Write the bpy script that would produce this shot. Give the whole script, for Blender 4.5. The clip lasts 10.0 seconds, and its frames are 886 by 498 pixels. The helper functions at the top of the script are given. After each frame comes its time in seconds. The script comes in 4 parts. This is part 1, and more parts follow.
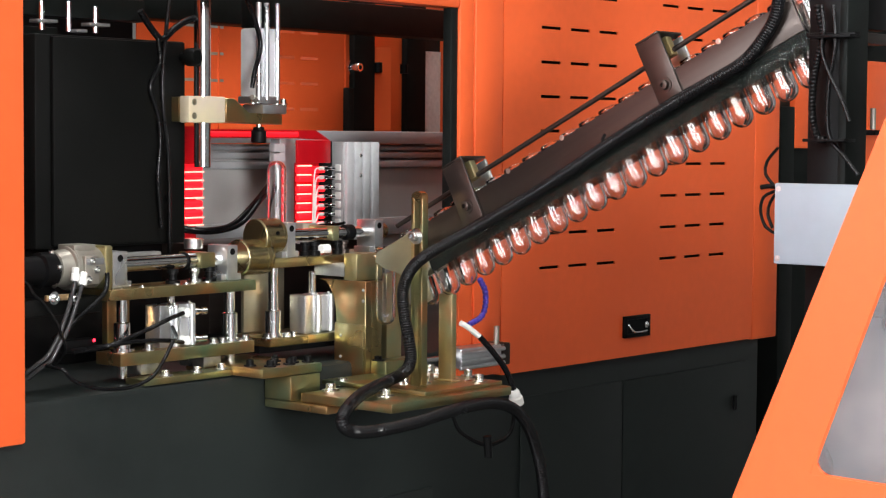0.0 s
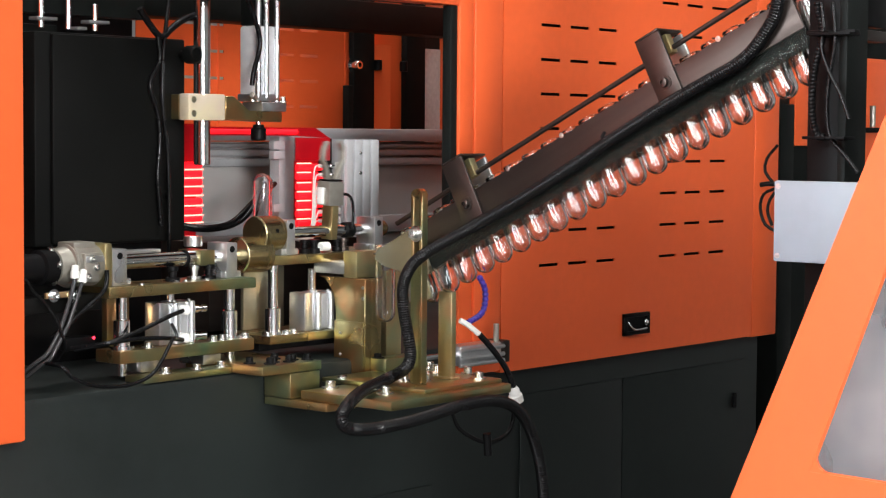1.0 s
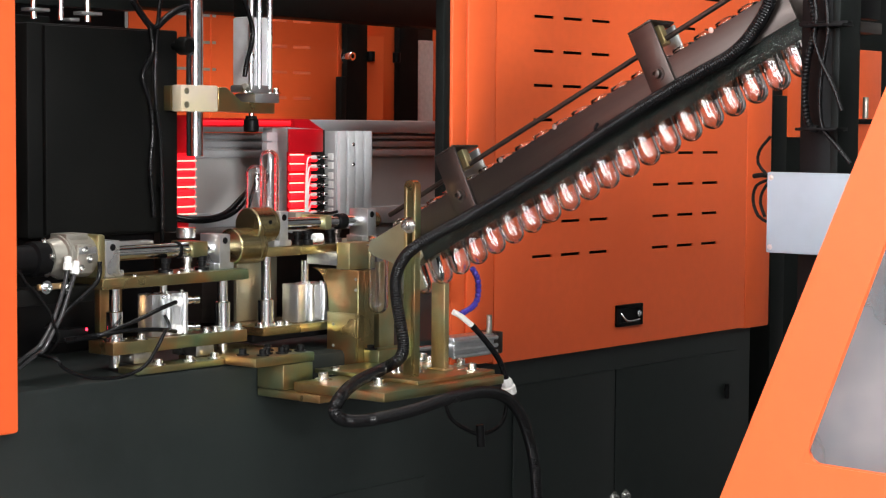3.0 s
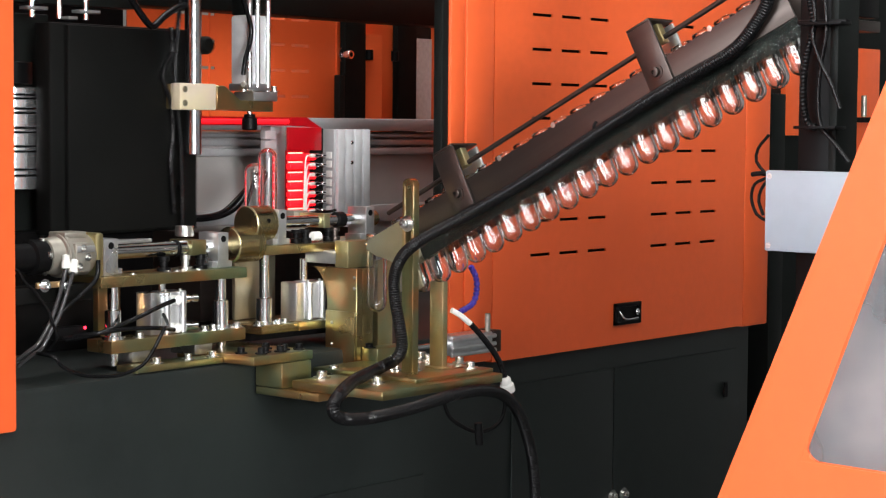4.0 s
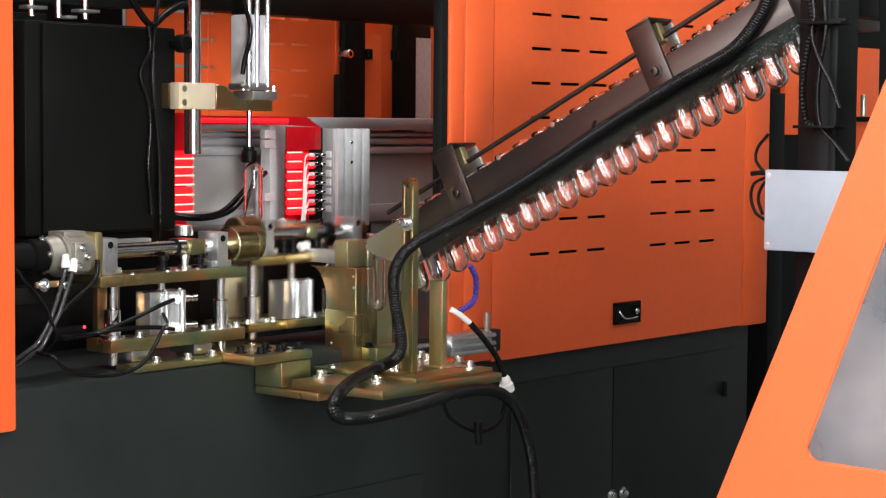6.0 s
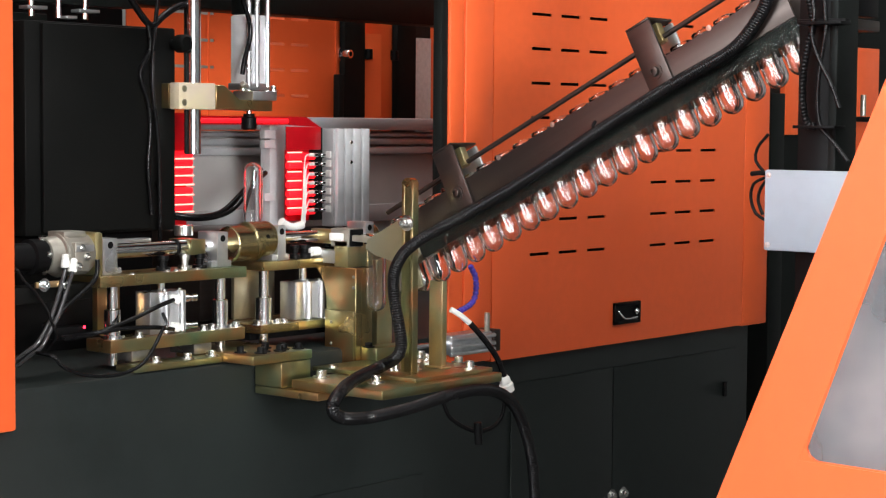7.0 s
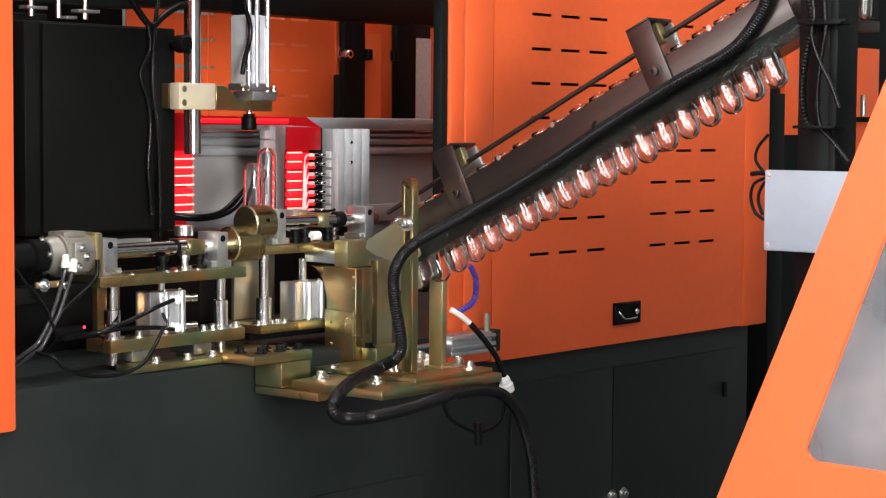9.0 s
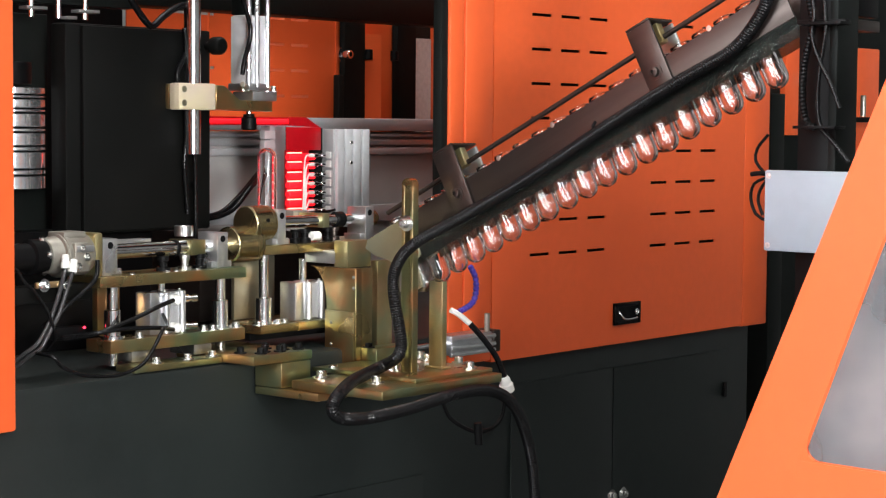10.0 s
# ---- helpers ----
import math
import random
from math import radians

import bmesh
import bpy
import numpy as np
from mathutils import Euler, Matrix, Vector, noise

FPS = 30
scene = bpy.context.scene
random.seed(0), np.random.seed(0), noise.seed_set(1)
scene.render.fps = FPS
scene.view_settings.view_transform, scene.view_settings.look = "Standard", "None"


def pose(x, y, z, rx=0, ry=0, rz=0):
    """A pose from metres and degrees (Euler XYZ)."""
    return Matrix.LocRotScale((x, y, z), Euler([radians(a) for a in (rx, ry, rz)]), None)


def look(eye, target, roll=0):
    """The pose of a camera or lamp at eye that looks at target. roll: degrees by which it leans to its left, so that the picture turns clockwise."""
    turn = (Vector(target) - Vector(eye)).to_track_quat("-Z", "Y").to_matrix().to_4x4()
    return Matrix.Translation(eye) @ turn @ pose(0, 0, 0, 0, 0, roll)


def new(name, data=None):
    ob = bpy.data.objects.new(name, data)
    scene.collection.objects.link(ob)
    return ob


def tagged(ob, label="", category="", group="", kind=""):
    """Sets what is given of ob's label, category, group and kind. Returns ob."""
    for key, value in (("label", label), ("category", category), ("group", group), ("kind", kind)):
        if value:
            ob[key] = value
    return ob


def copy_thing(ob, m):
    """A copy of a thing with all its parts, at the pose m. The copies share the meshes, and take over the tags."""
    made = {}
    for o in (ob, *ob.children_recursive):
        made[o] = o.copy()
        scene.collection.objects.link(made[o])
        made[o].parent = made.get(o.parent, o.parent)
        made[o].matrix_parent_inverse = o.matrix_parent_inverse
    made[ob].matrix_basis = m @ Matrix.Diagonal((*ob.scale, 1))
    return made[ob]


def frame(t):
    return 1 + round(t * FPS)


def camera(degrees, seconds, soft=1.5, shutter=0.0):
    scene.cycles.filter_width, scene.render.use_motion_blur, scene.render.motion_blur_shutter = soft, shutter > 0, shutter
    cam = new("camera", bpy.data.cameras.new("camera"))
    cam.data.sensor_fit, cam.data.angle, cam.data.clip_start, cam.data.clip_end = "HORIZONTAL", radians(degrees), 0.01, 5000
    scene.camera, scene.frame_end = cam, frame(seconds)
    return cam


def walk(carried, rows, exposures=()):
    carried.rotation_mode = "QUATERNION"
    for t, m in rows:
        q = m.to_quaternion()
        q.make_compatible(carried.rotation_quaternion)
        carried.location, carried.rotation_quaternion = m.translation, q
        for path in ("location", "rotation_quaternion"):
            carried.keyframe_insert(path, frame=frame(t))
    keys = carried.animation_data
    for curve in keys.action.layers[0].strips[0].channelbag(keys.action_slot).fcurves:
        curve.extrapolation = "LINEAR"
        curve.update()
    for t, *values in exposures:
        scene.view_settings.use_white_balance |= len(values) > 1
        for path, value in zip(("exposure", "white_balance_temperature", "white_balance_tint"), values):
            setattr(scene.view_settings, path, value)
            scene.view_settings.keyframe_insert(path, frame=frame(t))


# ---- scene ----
# ---------------------------------------------------------------- camera
cam = camera(26.364, 10.0, soft=1.25, shutter=0.5)
EYE = (-2.0, -1.6652, 1.40)


def aim(heading, pitch):
    """The camera's pose on its tripod: heading from +x, pitch and lean in degrees."""
    h, p = radians(heading), radians(pitch)
    way = Vector((math.cos(h) * math.cos(p), math.sin(h) * math.cos(p), math.sin(p)))
    return look(EYE, Vector(EYE) + way, 0.4354)


walk(cam, [
    (0.0, aim(40.045, -3.356)), (0.5, aim(40.062, -3.382)), (1.0, aim(40.034, -3.430)),
    (1.5, aim(39.936, -3.551)), (2.0, aim(39.908, -3.592)), (2.5, aim(39.864, -3.641)),
    (4.0, aim(39.772, -3.739)), (4.5, aim(39.766, -3.745)), (5.0, aim(39.762, -3.757)),
    (7.0, aim(39.752, -3.757)), (8.5, aim(39.752, -3.754)), (10.0, aim(39.752, -3.744))])

# ---------------------------------------------------------------- world and lights
world = bpy.data.worlds.new("hall_light")
scene.world = world
world.use_nodes = True
world.node_tree.nodes["Background"].inputs[0].default_value = (0.75, 0.83, 1.0, 1)
world.node_tree.nodes["Background"].inputs[1].default_value = 0.02
scene.view_settings.exposure = -0.05


def area_lamp(name, eye, target, sx, sy, watts, colour):
    data = bpy.data.lights.new(name, "AREA")
    data.shape, data.size, data.size_y, data.energy, data.color = "RECTANGLE", sx, sy, watts, colour
    ob = new(name, data)
    ob.matrix_world = look(eye, target)
    return ob


# the hall's window light, and unseen fill lamps added to brighten panel, bench, interior
area_lamp("fill_light", (-1.45, -1.25, 2.25), (-0.6, 0.1, 1.35), 0.5, 0.7, 14, (1.0, 0.985, 0.97))
area_lamp("fill_light", (0.4, -2.6, 3.7), (0.1, 0.0, 1.2), 1.6, 1.75, 24, (1.0, 0.98, 0.97))
area_lamp("fill_light", (0.1, -0.55, 4.4), (0.1, -0.55, 0), 2.4, 0.5, 20, (1.0, 0.97, 0.94))
area_lamp("fill_light", (-0.05, 0.30, 4.5), (-0.05, 0.42, 0), 1.8, 0.3, 60, (1.0, 0.97, 0.95))
area_lamp("window_light", (-3.4, -5.85, 1.95), (-0.1, 0.0, 1.4), 1.7, 1.1, 510, (1.0, 0.99, 0.98))

# ---------------------------------------------------------------- materials


def mat(name, colour, rough=0.5, metal=0.0, vary=0.08, scale=30.0, bump=0.0, bump_scale=400.0,
        coat=0.0, second=None, second_scale=8.0, third=None, spec=0.5, stretch=(1, 1, 1), rough_vary=0.1):
    m = bpy.data.materials.new(name)
    m.use_nodes = True
    nt = m.node_tree
    b = nt.nodes["Principled BSDF"]
    tc = nt.nodes.new("ShaderNodeTexCoord")
    mp = nt.nodes.new("ShaderNodeMapping")
    mp.inputs["Scale"].default_value = stretch
    nt.links.new(tc.outputs["Object"], mp.inputs[0])
    n1 = nt.nodes.new("ShaderNodeTexNoise")
    n1.inputs["Scale"].default_value, n1.inputs["Detail"].default_value = scale, 5
    n2 = nt.nodes.new("ShaderNodeTexNoise")
    n2.inputs["Scale"].default_value, n2.inputs["Detail"].default_value = second_scale, 3
    for n in (n1, n2):
        nt.links.new(mp.outputs[0], n.inputs["Vector"])
    r1 = nt.nodes.new("ShaderNodeValToRGB")
    lo, hi = 1 - vary, 1 + vary
    r1.color_ramp.elements[0].position, r1.color_ramp.elements[1].position = 0.3, 0.7
    r1.color_ramp.elements[0].color = (*[c * lo for c in colour], 1)
    r1.color_ramp.elements[1].color = (*[min(1, c * hi) for c in colour], 1)
    nt.links.new(n1.outputs[0], r1.inputs[0])
    out = r1.outputs[0]
    if second:
        mx = nt.nodes.new("ShaderNodeMix")
        mx.data_type = "RGBA"
        r2 = nt.nodes.new("ShaderNodeValToRGB")
        r2.color_ramp.elements[0].position, r2.color_ramp.elements[1].position = 0.42, 0.68
        nt.links.new(n2.outputs[0], r2.inputs[0])
        nt.links.new(r2.outputs[0], mx.inputs[0])
        nt.links.new(out, mx.inputs[6])
        mx.inputs[7].default_value = (*second, 1)
        out = mx.outputs[2]
    if third:
        n4 = nt.nodes.new("ShaderNodeTexNoise")
        n4.inputs["Scale"].default_value, n4.inputs["Detail"].default_value = second_scale * 1.7, 2
        sh = nt.nodes.new("ShaderNodeMapping")
        sh.inputs["Location"].default_value = (3.1, 7.7, 1.3)
        nt.links.new(tc.outputs["Object"], sh.inputs[0])
        nt.links.new(sh.outputs[0], n4.inputs["Vector"])
        r4 = nt.nodes.new("ShaderNodeValToRGB")
        r4.color_ramp.elements[0].position, r4.color_ramp.elements[1].position = 0.48, 0.66
        nt.links.new(n4.outputs[0], r4.inputs[0])
        mx3 = nt.nodes.new("ShaderNodeMix")
        mx3.data_type = "RGBA"
        nt.links.new(r4.outputs[0], mx3.inputs[0])
        nt.links.new(out, mx3.inputs[6])
        mx3.inputs[7].default_value = (*third, 1)
        out = mx3.outputs[2]
    nt.links.new(out, b.inputs["Base Color"])
    mr = nt.nodes.new("ShaderNodeMapRange")
    mr.inputs[3].default_value, mr.inputs[4].default_value = max(0.02, rough - rough_vary), min(1, rough + rough_vary)
    nt.links.new(n2.outputs[0], mr.inputs[0])
    nt.links.new(mr.outputs[0], b.inputs["Roughness"])
    b.inputs["Metallic"].default_value = metal
    b.inputs["Coat Weight"].default_value = coat
    b.inputs["Specular IOR Level"].default_value = spec
    if bump:
        n3 = nt.nodes.new("ShaderNodeTexNoise")
        n3.inputs["Scale"].default_value = bump_scale
        nt.links.new(mp.outputs[0], n3.inputs["Vector"])
        bp = nt.nodes.new("ShaderNodeBump")
        bp.inputs["Strength"].default_value, bp.inputs["Distance"].default_value = bump, 0.001
        nt.links.new(n3.outputs[0], bp.inputs["Height"])
        nt.links.new(bp.outputs[0], b.inputs["Normal"])
    return m


def clear(name, colour, rough, ior=1.45, weight=1.0):
    m = bpy.data.materials.new(name)
    m.use_nodes = True
    b = m.node_tree.nodes["Principled BSDF"]
    b.inputs["Base Color"].default_value = (*colour, 1)
    b.inputs["Roughness"].default_value, b.inputs["IOR"].default_value = rough, ior
    b.inputs["Transmission Weight"].default_value = weight
    return m


def glow(name, colour, strength):
    m = bpy.data.materials.new(name)
    m.use_nodes = True
    b = m.node_tree.nodes["Principled BSDF"]
    b.inputs["Base Color"].default_value = (*colour, 1)
    b.inputs["Emission Color"].default_value = (*colour, 1)
    b.inputs["Emission Strength"].default_value = strength
    return m


ORANGE = mat("orange_powder_coat", (0.83, 0.124, 0.030), 0.42, vary=0.03, scale=60, bump=0.06, bump_scale=900, second=(0.80, 0.117, 0.028), second_scale=3)
DARK = mat("dark_grey_paint", (0.0115, 0.0148, 0.0142), 0.48, vary=0.12, scale=40, bump=0.15, bump_scale=700, second=(0.0148, 0.0190, 0.0178), second_scale=4, spec=0.22)
FRAME = mat("charcoal_frame_paint", (0.0075, 0.009, 0.0084), 0.5, vary=0.15, scale=40, bump=0.1, spec=0.09)
BLACK = mat("black_plastic", (0.0045, 0.0045, 0.0048), 0.42, vary=0.2, scale=60, spec=0.10)
MATTBLACK = mat("matt_black_paint", (0.0035, 0.0038, 0.0036), 0.55, vary=0.3, scale=8, spec=0.11, second=(0.006, 0.0062, 0.0058), second_scale=5)
CREAM = mat("bright_passivated_clamp", (0.80, 0.70, 0.47), 0.33, metal=0.25, vary=0.06, scale=25, second=(0.74, 0.62, 0.52), second_scale=16)
TUBE_GREY = mat("grey_polyurethane_tube", (0.035, 0.035, 0.037), 0.14, vary=0.15, scale=60, spec=0.6)
RUBBER = mat("black_rubber_tube", (0.005, 0.005, 0.0055), 0.25, vary=0.2, scale=80, spec=0.2)
GOLD = mat("yellow_zinc_plate", (0.38, 0.295, 0.135), 0.30, metal=0.94, vary=0.18, scale=14, second=(0.20, 0.30, 0.18), second_scale=11, third=(0.50, 0.26, 0.11), bump=0.15, bump_scale=500, rough_vary=0.12)
GOLD_PALE = mat("pale_zinc_plate", (0.48, 0.37, 0.17), 0.34, metal=0.9, vary=0.12, scale=20, second=(0.38, 0.42, 0.25), second_scale=14, third=(0.56, 0.38, 0.20), bump=0.1)
OLIVE = mat("olive_passivated_steel", (0.36, 0.32, 0.22), 0.38, metal=0.85, vary=0.12, scale=16, second=(0.30, 0.31, 0.24), second_scale=12)
BRASS = mat("turned_brass", (0.46, 0.38, 0.21), 0.27, metal=1.0, vary=0.07, scale=50, stretch=(6, 1, 1), bump=0.1, bump_scale=600)
ALU = mat("milled_aluminium", (0.66, 0.67, 0.68), 0.30, metal=0.9, vary=0.10, scale=60, bump=0.1, bump_scale=700)
EXTRUSION = mat("extruded_aluminium", (0.78, 0.80, 0.82), 0.42, metal=0.35, vary=0.06, scale=60, bump=0.1, bump_scale=700)
POLISHED = mat("polished_mould_steel", (0.80, 0.81, 0.83), 0.16, metal=0.92, vary=0.05, scale=40)
CAST = mat("cast_aluminium", (0.40, 0.38, 0.33), 0.42, metal=0.75, vary=0.1, scale=80, bump=0.2)
CHROME = mat("hard_chrome_rod", (0.84, 0.85, 0.86), 0.13, metal=1.0, vary=0.03, rough_vary=0.05)
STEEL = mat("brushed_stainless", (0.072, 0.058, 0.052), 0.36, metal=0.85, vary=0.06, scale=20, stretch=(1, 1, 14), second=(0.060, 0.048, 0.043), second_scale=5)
BOLT = mat("zinc_bolt", (0.62, 0.62, 0.60), 0.28, metal=1.0, vary=0.1, scale=200)
RAILGREY = mat("anodised_rail", (0.42, 0.43, 0.44), 0.45, metal=0.3, vary=0.05, scale=30)
GREYSHEET = mat("galvanised_sheet", (0.58, 0.57, 0.55), 0.5, metal=0.2, vary=0.06, scale=20, second=(0.45, 0.44, 0.43), second_scale=5)
BOXGREY = mat("pale_grey_enamel", (0.34, 0.40, 0.46), 0.45, vary=0.03, scale=50)
WHITE = mat("white_nylon", (0.8, 0.8, 0.77), 0.4, vary=0.05)
CERAMIC = mat("lamp_ceramic", (0.72, 0.72, 0.70), 0.5, vary=0.1, scale=120)
BLUE = mat("blue_hose_plastic", (0.05, 0.03, 0.32), 0.35, vary=0.15, scale=80)
SMOKE = clear("smoked_acrylic_strip", (0.16, 0.185, 0.165), 0.06, 1.12, 0.92)
# oven sheet with the lamps' red light put into its colour
REDLIT = mat("red_lit_sheet", (0.46, 0.004, 0.010), 0.35, metal=0.0, vary=0.08, scale=40)
CONCRETE = mat("hall_concrete", (0.13, 0.135, 0.13), 0.6, vary=0.1, scale=6, second=(0.10, 0.105, 0.10), second_scale=1)
PLASTER = mat("hall_plaster", (0.45, 0.45, 0.44), 0.8, vary=0.04, scale=4)
PET = clear("clear_pet", (0.97, 0.97, 0.97), 0.0, 1.58)
# pale patches in the colour stand in for blurred reflections on the glass
PANE = mat("pane_with_reflections", (0.30, 0.31, 0.33), 0.22, vary=0.10, scale=5, second=(0.50, 0.47, 0.48), second_scale=7)
PANE.node_tree.nodes["Principled BSDF"].inputs["Transmission Weight"].default_value = 0.6
# emission that stands in for reflectors lit red by the lamps
RED_GLOW = glow("red_lamp_glow", (1.0, 0.010, 0.020), 0.95)
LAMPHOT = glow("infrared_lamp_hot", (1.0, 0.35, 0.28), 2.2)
DAYLIGHT = glow("window_daylight", (0.93, 0.96, 1.0), 13.0)
LED = glow("red_sensor_led", (1.0, 0.02, 0.05), 6.0)

# ---------------------------------------------------------------- mesh helpers


def part(name, bm, material, parent=None, label="", smooth=True):
    me = bpy.data.meshes.new(name)
    bm.normal_update()
    bm.to_mesh(me)
    bm.free()
    if smooth:
        me.polygons.foreach_set("use_smooth", [True] * len(me.polygons))
        me.set_sharp_from_angle(angle=radians(38))
    me.materials.append(material)
    ob = new(name, me)
    if parent is not None:
        ob.parent = parent
    if label:
        tagged(ob, label)
    return ob


def empty(name, m, label, category, group="", kind=""):
    ob = new(name)
    ob.empty_display_size = 0.02
    ob.matrix_world = m
    return tagged(ob, label, category, group, kind)


def box(x0, x1, y0, y1, z0, z1, bev=0.0012, bm=None):
    bm2 = bmesh.new()
    bmesh.ops.create_cube(bm2, size=1)
    for v in bm2.verts:
        v.co = Vector((x0 + (v.co.x + 0.5) * (x1 - x0), y0 + (v.co.y + 0.5) * (y1 - y0), z0 + (v.co.z + 0.5) * (z1 - z0)))
    bev = min(bev, 0.3 * min(abs(x1 - x0), abs(y1 - y0), abs(z1 - z0)))
    if bev > 0:
        bmesh.ops.bevel(bm2, geom=bm2.edges[:], offset=bev, segments=2, affect="EDGES", profile=0.5)
    return join(bm, bm2)


def join(bm, bm2):
    if bm is None:
        return bm2
    me = bpy.data.meshes.new("tmp")
    bm2.to_mesh(me)
    bm2.free()
    bm.from_mesh(me)
    bpy.data.meshes.remove(me)
    return bm


def lathe(a, b, profile, seg=24, bm=None):
    """A turned solid on the line from a to b: profile rows of (distance along, radius)."""
    a, b = Vector(a), Vector(b)
    q = (b - a).to_track_quat("Z", "Y")
    bm2 = bmesh.new()
    rings = []
    for d, rad in profile:
        if rad <= 1e-6:
            rings.append([bm2.verts.new(a + q @ Vector((0, 0, d)))])
        else:
            rings.append([bm2.verts.new(a + q @ Vector((rad * math.cos(2 * math.pi * k / seg), rad * math.sin(2 * math.pi * k / seg), d))) for k in range(seg)])
    for r0, r1 in zip(rings, rings[1:]):
        for k in range(seg):
            j = (k + 1) % seg
            if len(r0) == 1 and len(r1) > 1:
                bm2.faces.new((r0[0], r1[j], r1[k]))
            elif len(r1) == 1 and len(r0) > 1:
                bm2.faces.new((r0[k], r0[j], r1[0]))
            elif len(r0) > 1:
                bm2.faces.new((r0[k], r0[j], r1[j], r1[k]))
    if len(rings[0]) > 1:
        bm2.faces.new(rings[0][::-1])
    if len(rings[-1]) > 1:
        bm2.faces.new(rings[-1])
    return join(bm, bm2)


def rod(a, b, r, seg=20, bm=None, bev=0.0008):
    length = (Vector(b) - Vector(a)).length
    bev = min(bev, r * 0.4, length * 0.3)
    return lathe(a, b, [(0, r - bev), (bev, r), (length - bev, r), (length, r - bev)], seg, bm)


def smooth_path(points, step=0.004):
    """Points of a Catmull-Rom curve through the given ones, about step apart."""
    p = [Vector(q) for q in points]
    p = [2 * p[0] - p[1]] + p + [2 * p[-1] - p[-2]]
    out = []
    for i in range(1, len(p) - 2):
        n = max(2, int((p[i + 1] - p[i]).length / step))
        for k in range(n):
            t = k / n
            out.append(0.5 * ((2 * p[i]) + (p[i + 1] - p[i - 1]) * t + (2 * p[i - 1] - 5 * p[i] + 4 * p[i + 1] - p[i + 2]) * t * t + (3 * p[i] - p[i - 1] - 3 * p[i + 1] + p[i + 2]) * t ** 3))
    out.append(p[-2])
    return out


def tube(points, r, seg=10, step=0.006, ribs=0.0, bm=None):
    """A round hose along a curve; ribs: every other ring is that much thicker."""
    pts = smooth_path(points, step)
    bm2 = bmesh.new()
    up = Vector((0.3, 0.5, 0.8)).normalized()
    rings = []
    for i, c in enumerate(pts):
        d = (pts[min(i + 1, len(pts) - 1)] - pts[max(i - 1, 0)]).normalized()
        s = d.cross(up)
        if s.length < 1e-4:
            s = d.orthogonal()
        s.normalize()
        up = s.cross(d).normalized()
        rr = r + (ribs if i % 3 else 0)
        rings.append([bm2.verts.new(c + rr * (math.cos(2 * math.pi * k / seg) * s + math.sin(2 * math.pi * k / seg) * up)) for k in range(seg)])
    for r0, r1 in zip(rings, rings[1:]):
        for k in range(seg):
            j = (k + 1) % seg
            bm2.faces.new((r0[k], r0[j], r1[j], r1[k]))
    bm2.faces.new(rings[0][::-1])
    bm2.faces.new(rings[-1])
    return join(bm, bm2)


def prism(outline, axis, lo, hi, bev=0.001, bm=None):
    """A plate with an outline of (u, v) pairs, thick along axis from lo to hi: axis x has u, v = y, z; y has x, z; z has x, y."""
    bm2 = bmesh.new()

    def at(u, v, w):
        return (w, u, v) if axis == "x" else (u, w, v) if axis == "y" else (u, v, w)
    low = [bm2.verts.new(at(u, v, lo)) for u, v in outline]
    high = [bm2.verts.new(at(u, v, hi)) for u, v in outline]
    bm2.faces.new(low)
    bm2.faces.new(high)
    n = len(outline)
    for k in range(n):
        bm2.faces.new((low[k], low[(k + 1) % n], high[(k + 1) % n], high[k]))
    bmesh.ops.recalc_face_normals(bm2, faces=bm2.faces)
    if bev:
        bmesh.ops.bevel(bm2, geom=bm2.edges[:], offset=bev, segments=1, affect="EDGES")
    return join(bm, bm2)


def slotted(x0, x1, z0, z1, y, thick, slots, material, name, parent):
    """An upright sheet with slots through it: slots as (x0, x1, z0, z1)."""
    xs = sorted({x0, x1, *[s[0] for s in slots], *[s[1] for s in slots]})
    zs = sorted({z0, z1, *[s[2] for s in slots], *[s[3] for s in slots]})
    bm = bmesh.new()
    grid = {}

    def vert(i, j, k):
        if (i, j, k) not in grid:
            grid[i, j, k] = bm.verts.new((xs[i], y + k * thick, zs[j]))
        return grid[i, j, k]
    solid = set()
    for i in range(len(xs) - 1):
        for j in range(len(zs) - 1):
            cx, cz = (xs[i] + xs[i + 1]) / 2, (zs[j] + zs[j + 1]) / 2
            if not any(s[0] < cx < s[1] and s[2] < cz < s[3] for s in slots):
                solid.add((i, j))
    for i, j in solid:
        bm.faces.new([vert(i, j, 0), vert(i + 1, j, 0), vert(i + 1, j + 1, 0), vert(i, j + 1, 0)])
        bm.faces.new([vert(i, j + 1, 1), vert(i + 1, j + 1, 1), vert(i + 1, j, 1), vert(i, j, 1)])
        for di, dj, e in ((-1, 0, ((i, j), (i, j + 1))), (1, 0, ((i + 1, j + 1), (i + 1, j))), (0, -1, ((i + 1, j), (i, j))), (0, 1, ((i, j + 1), (i + 1, j + 1)))):
            if (i + di, j + dj) not in solid:
                (a, b), (c, d) = e
                bm.faces.new([vert(a, b, 0), vert(c, d, 0), vert(c, d, 1), vert(a, b, 1)])
    bmesh.ops.recalc_face_normals(bm, faces=bm.faces)
    return part(name, bm, material, parent, smooth=False)


BOLT_MESH = {}


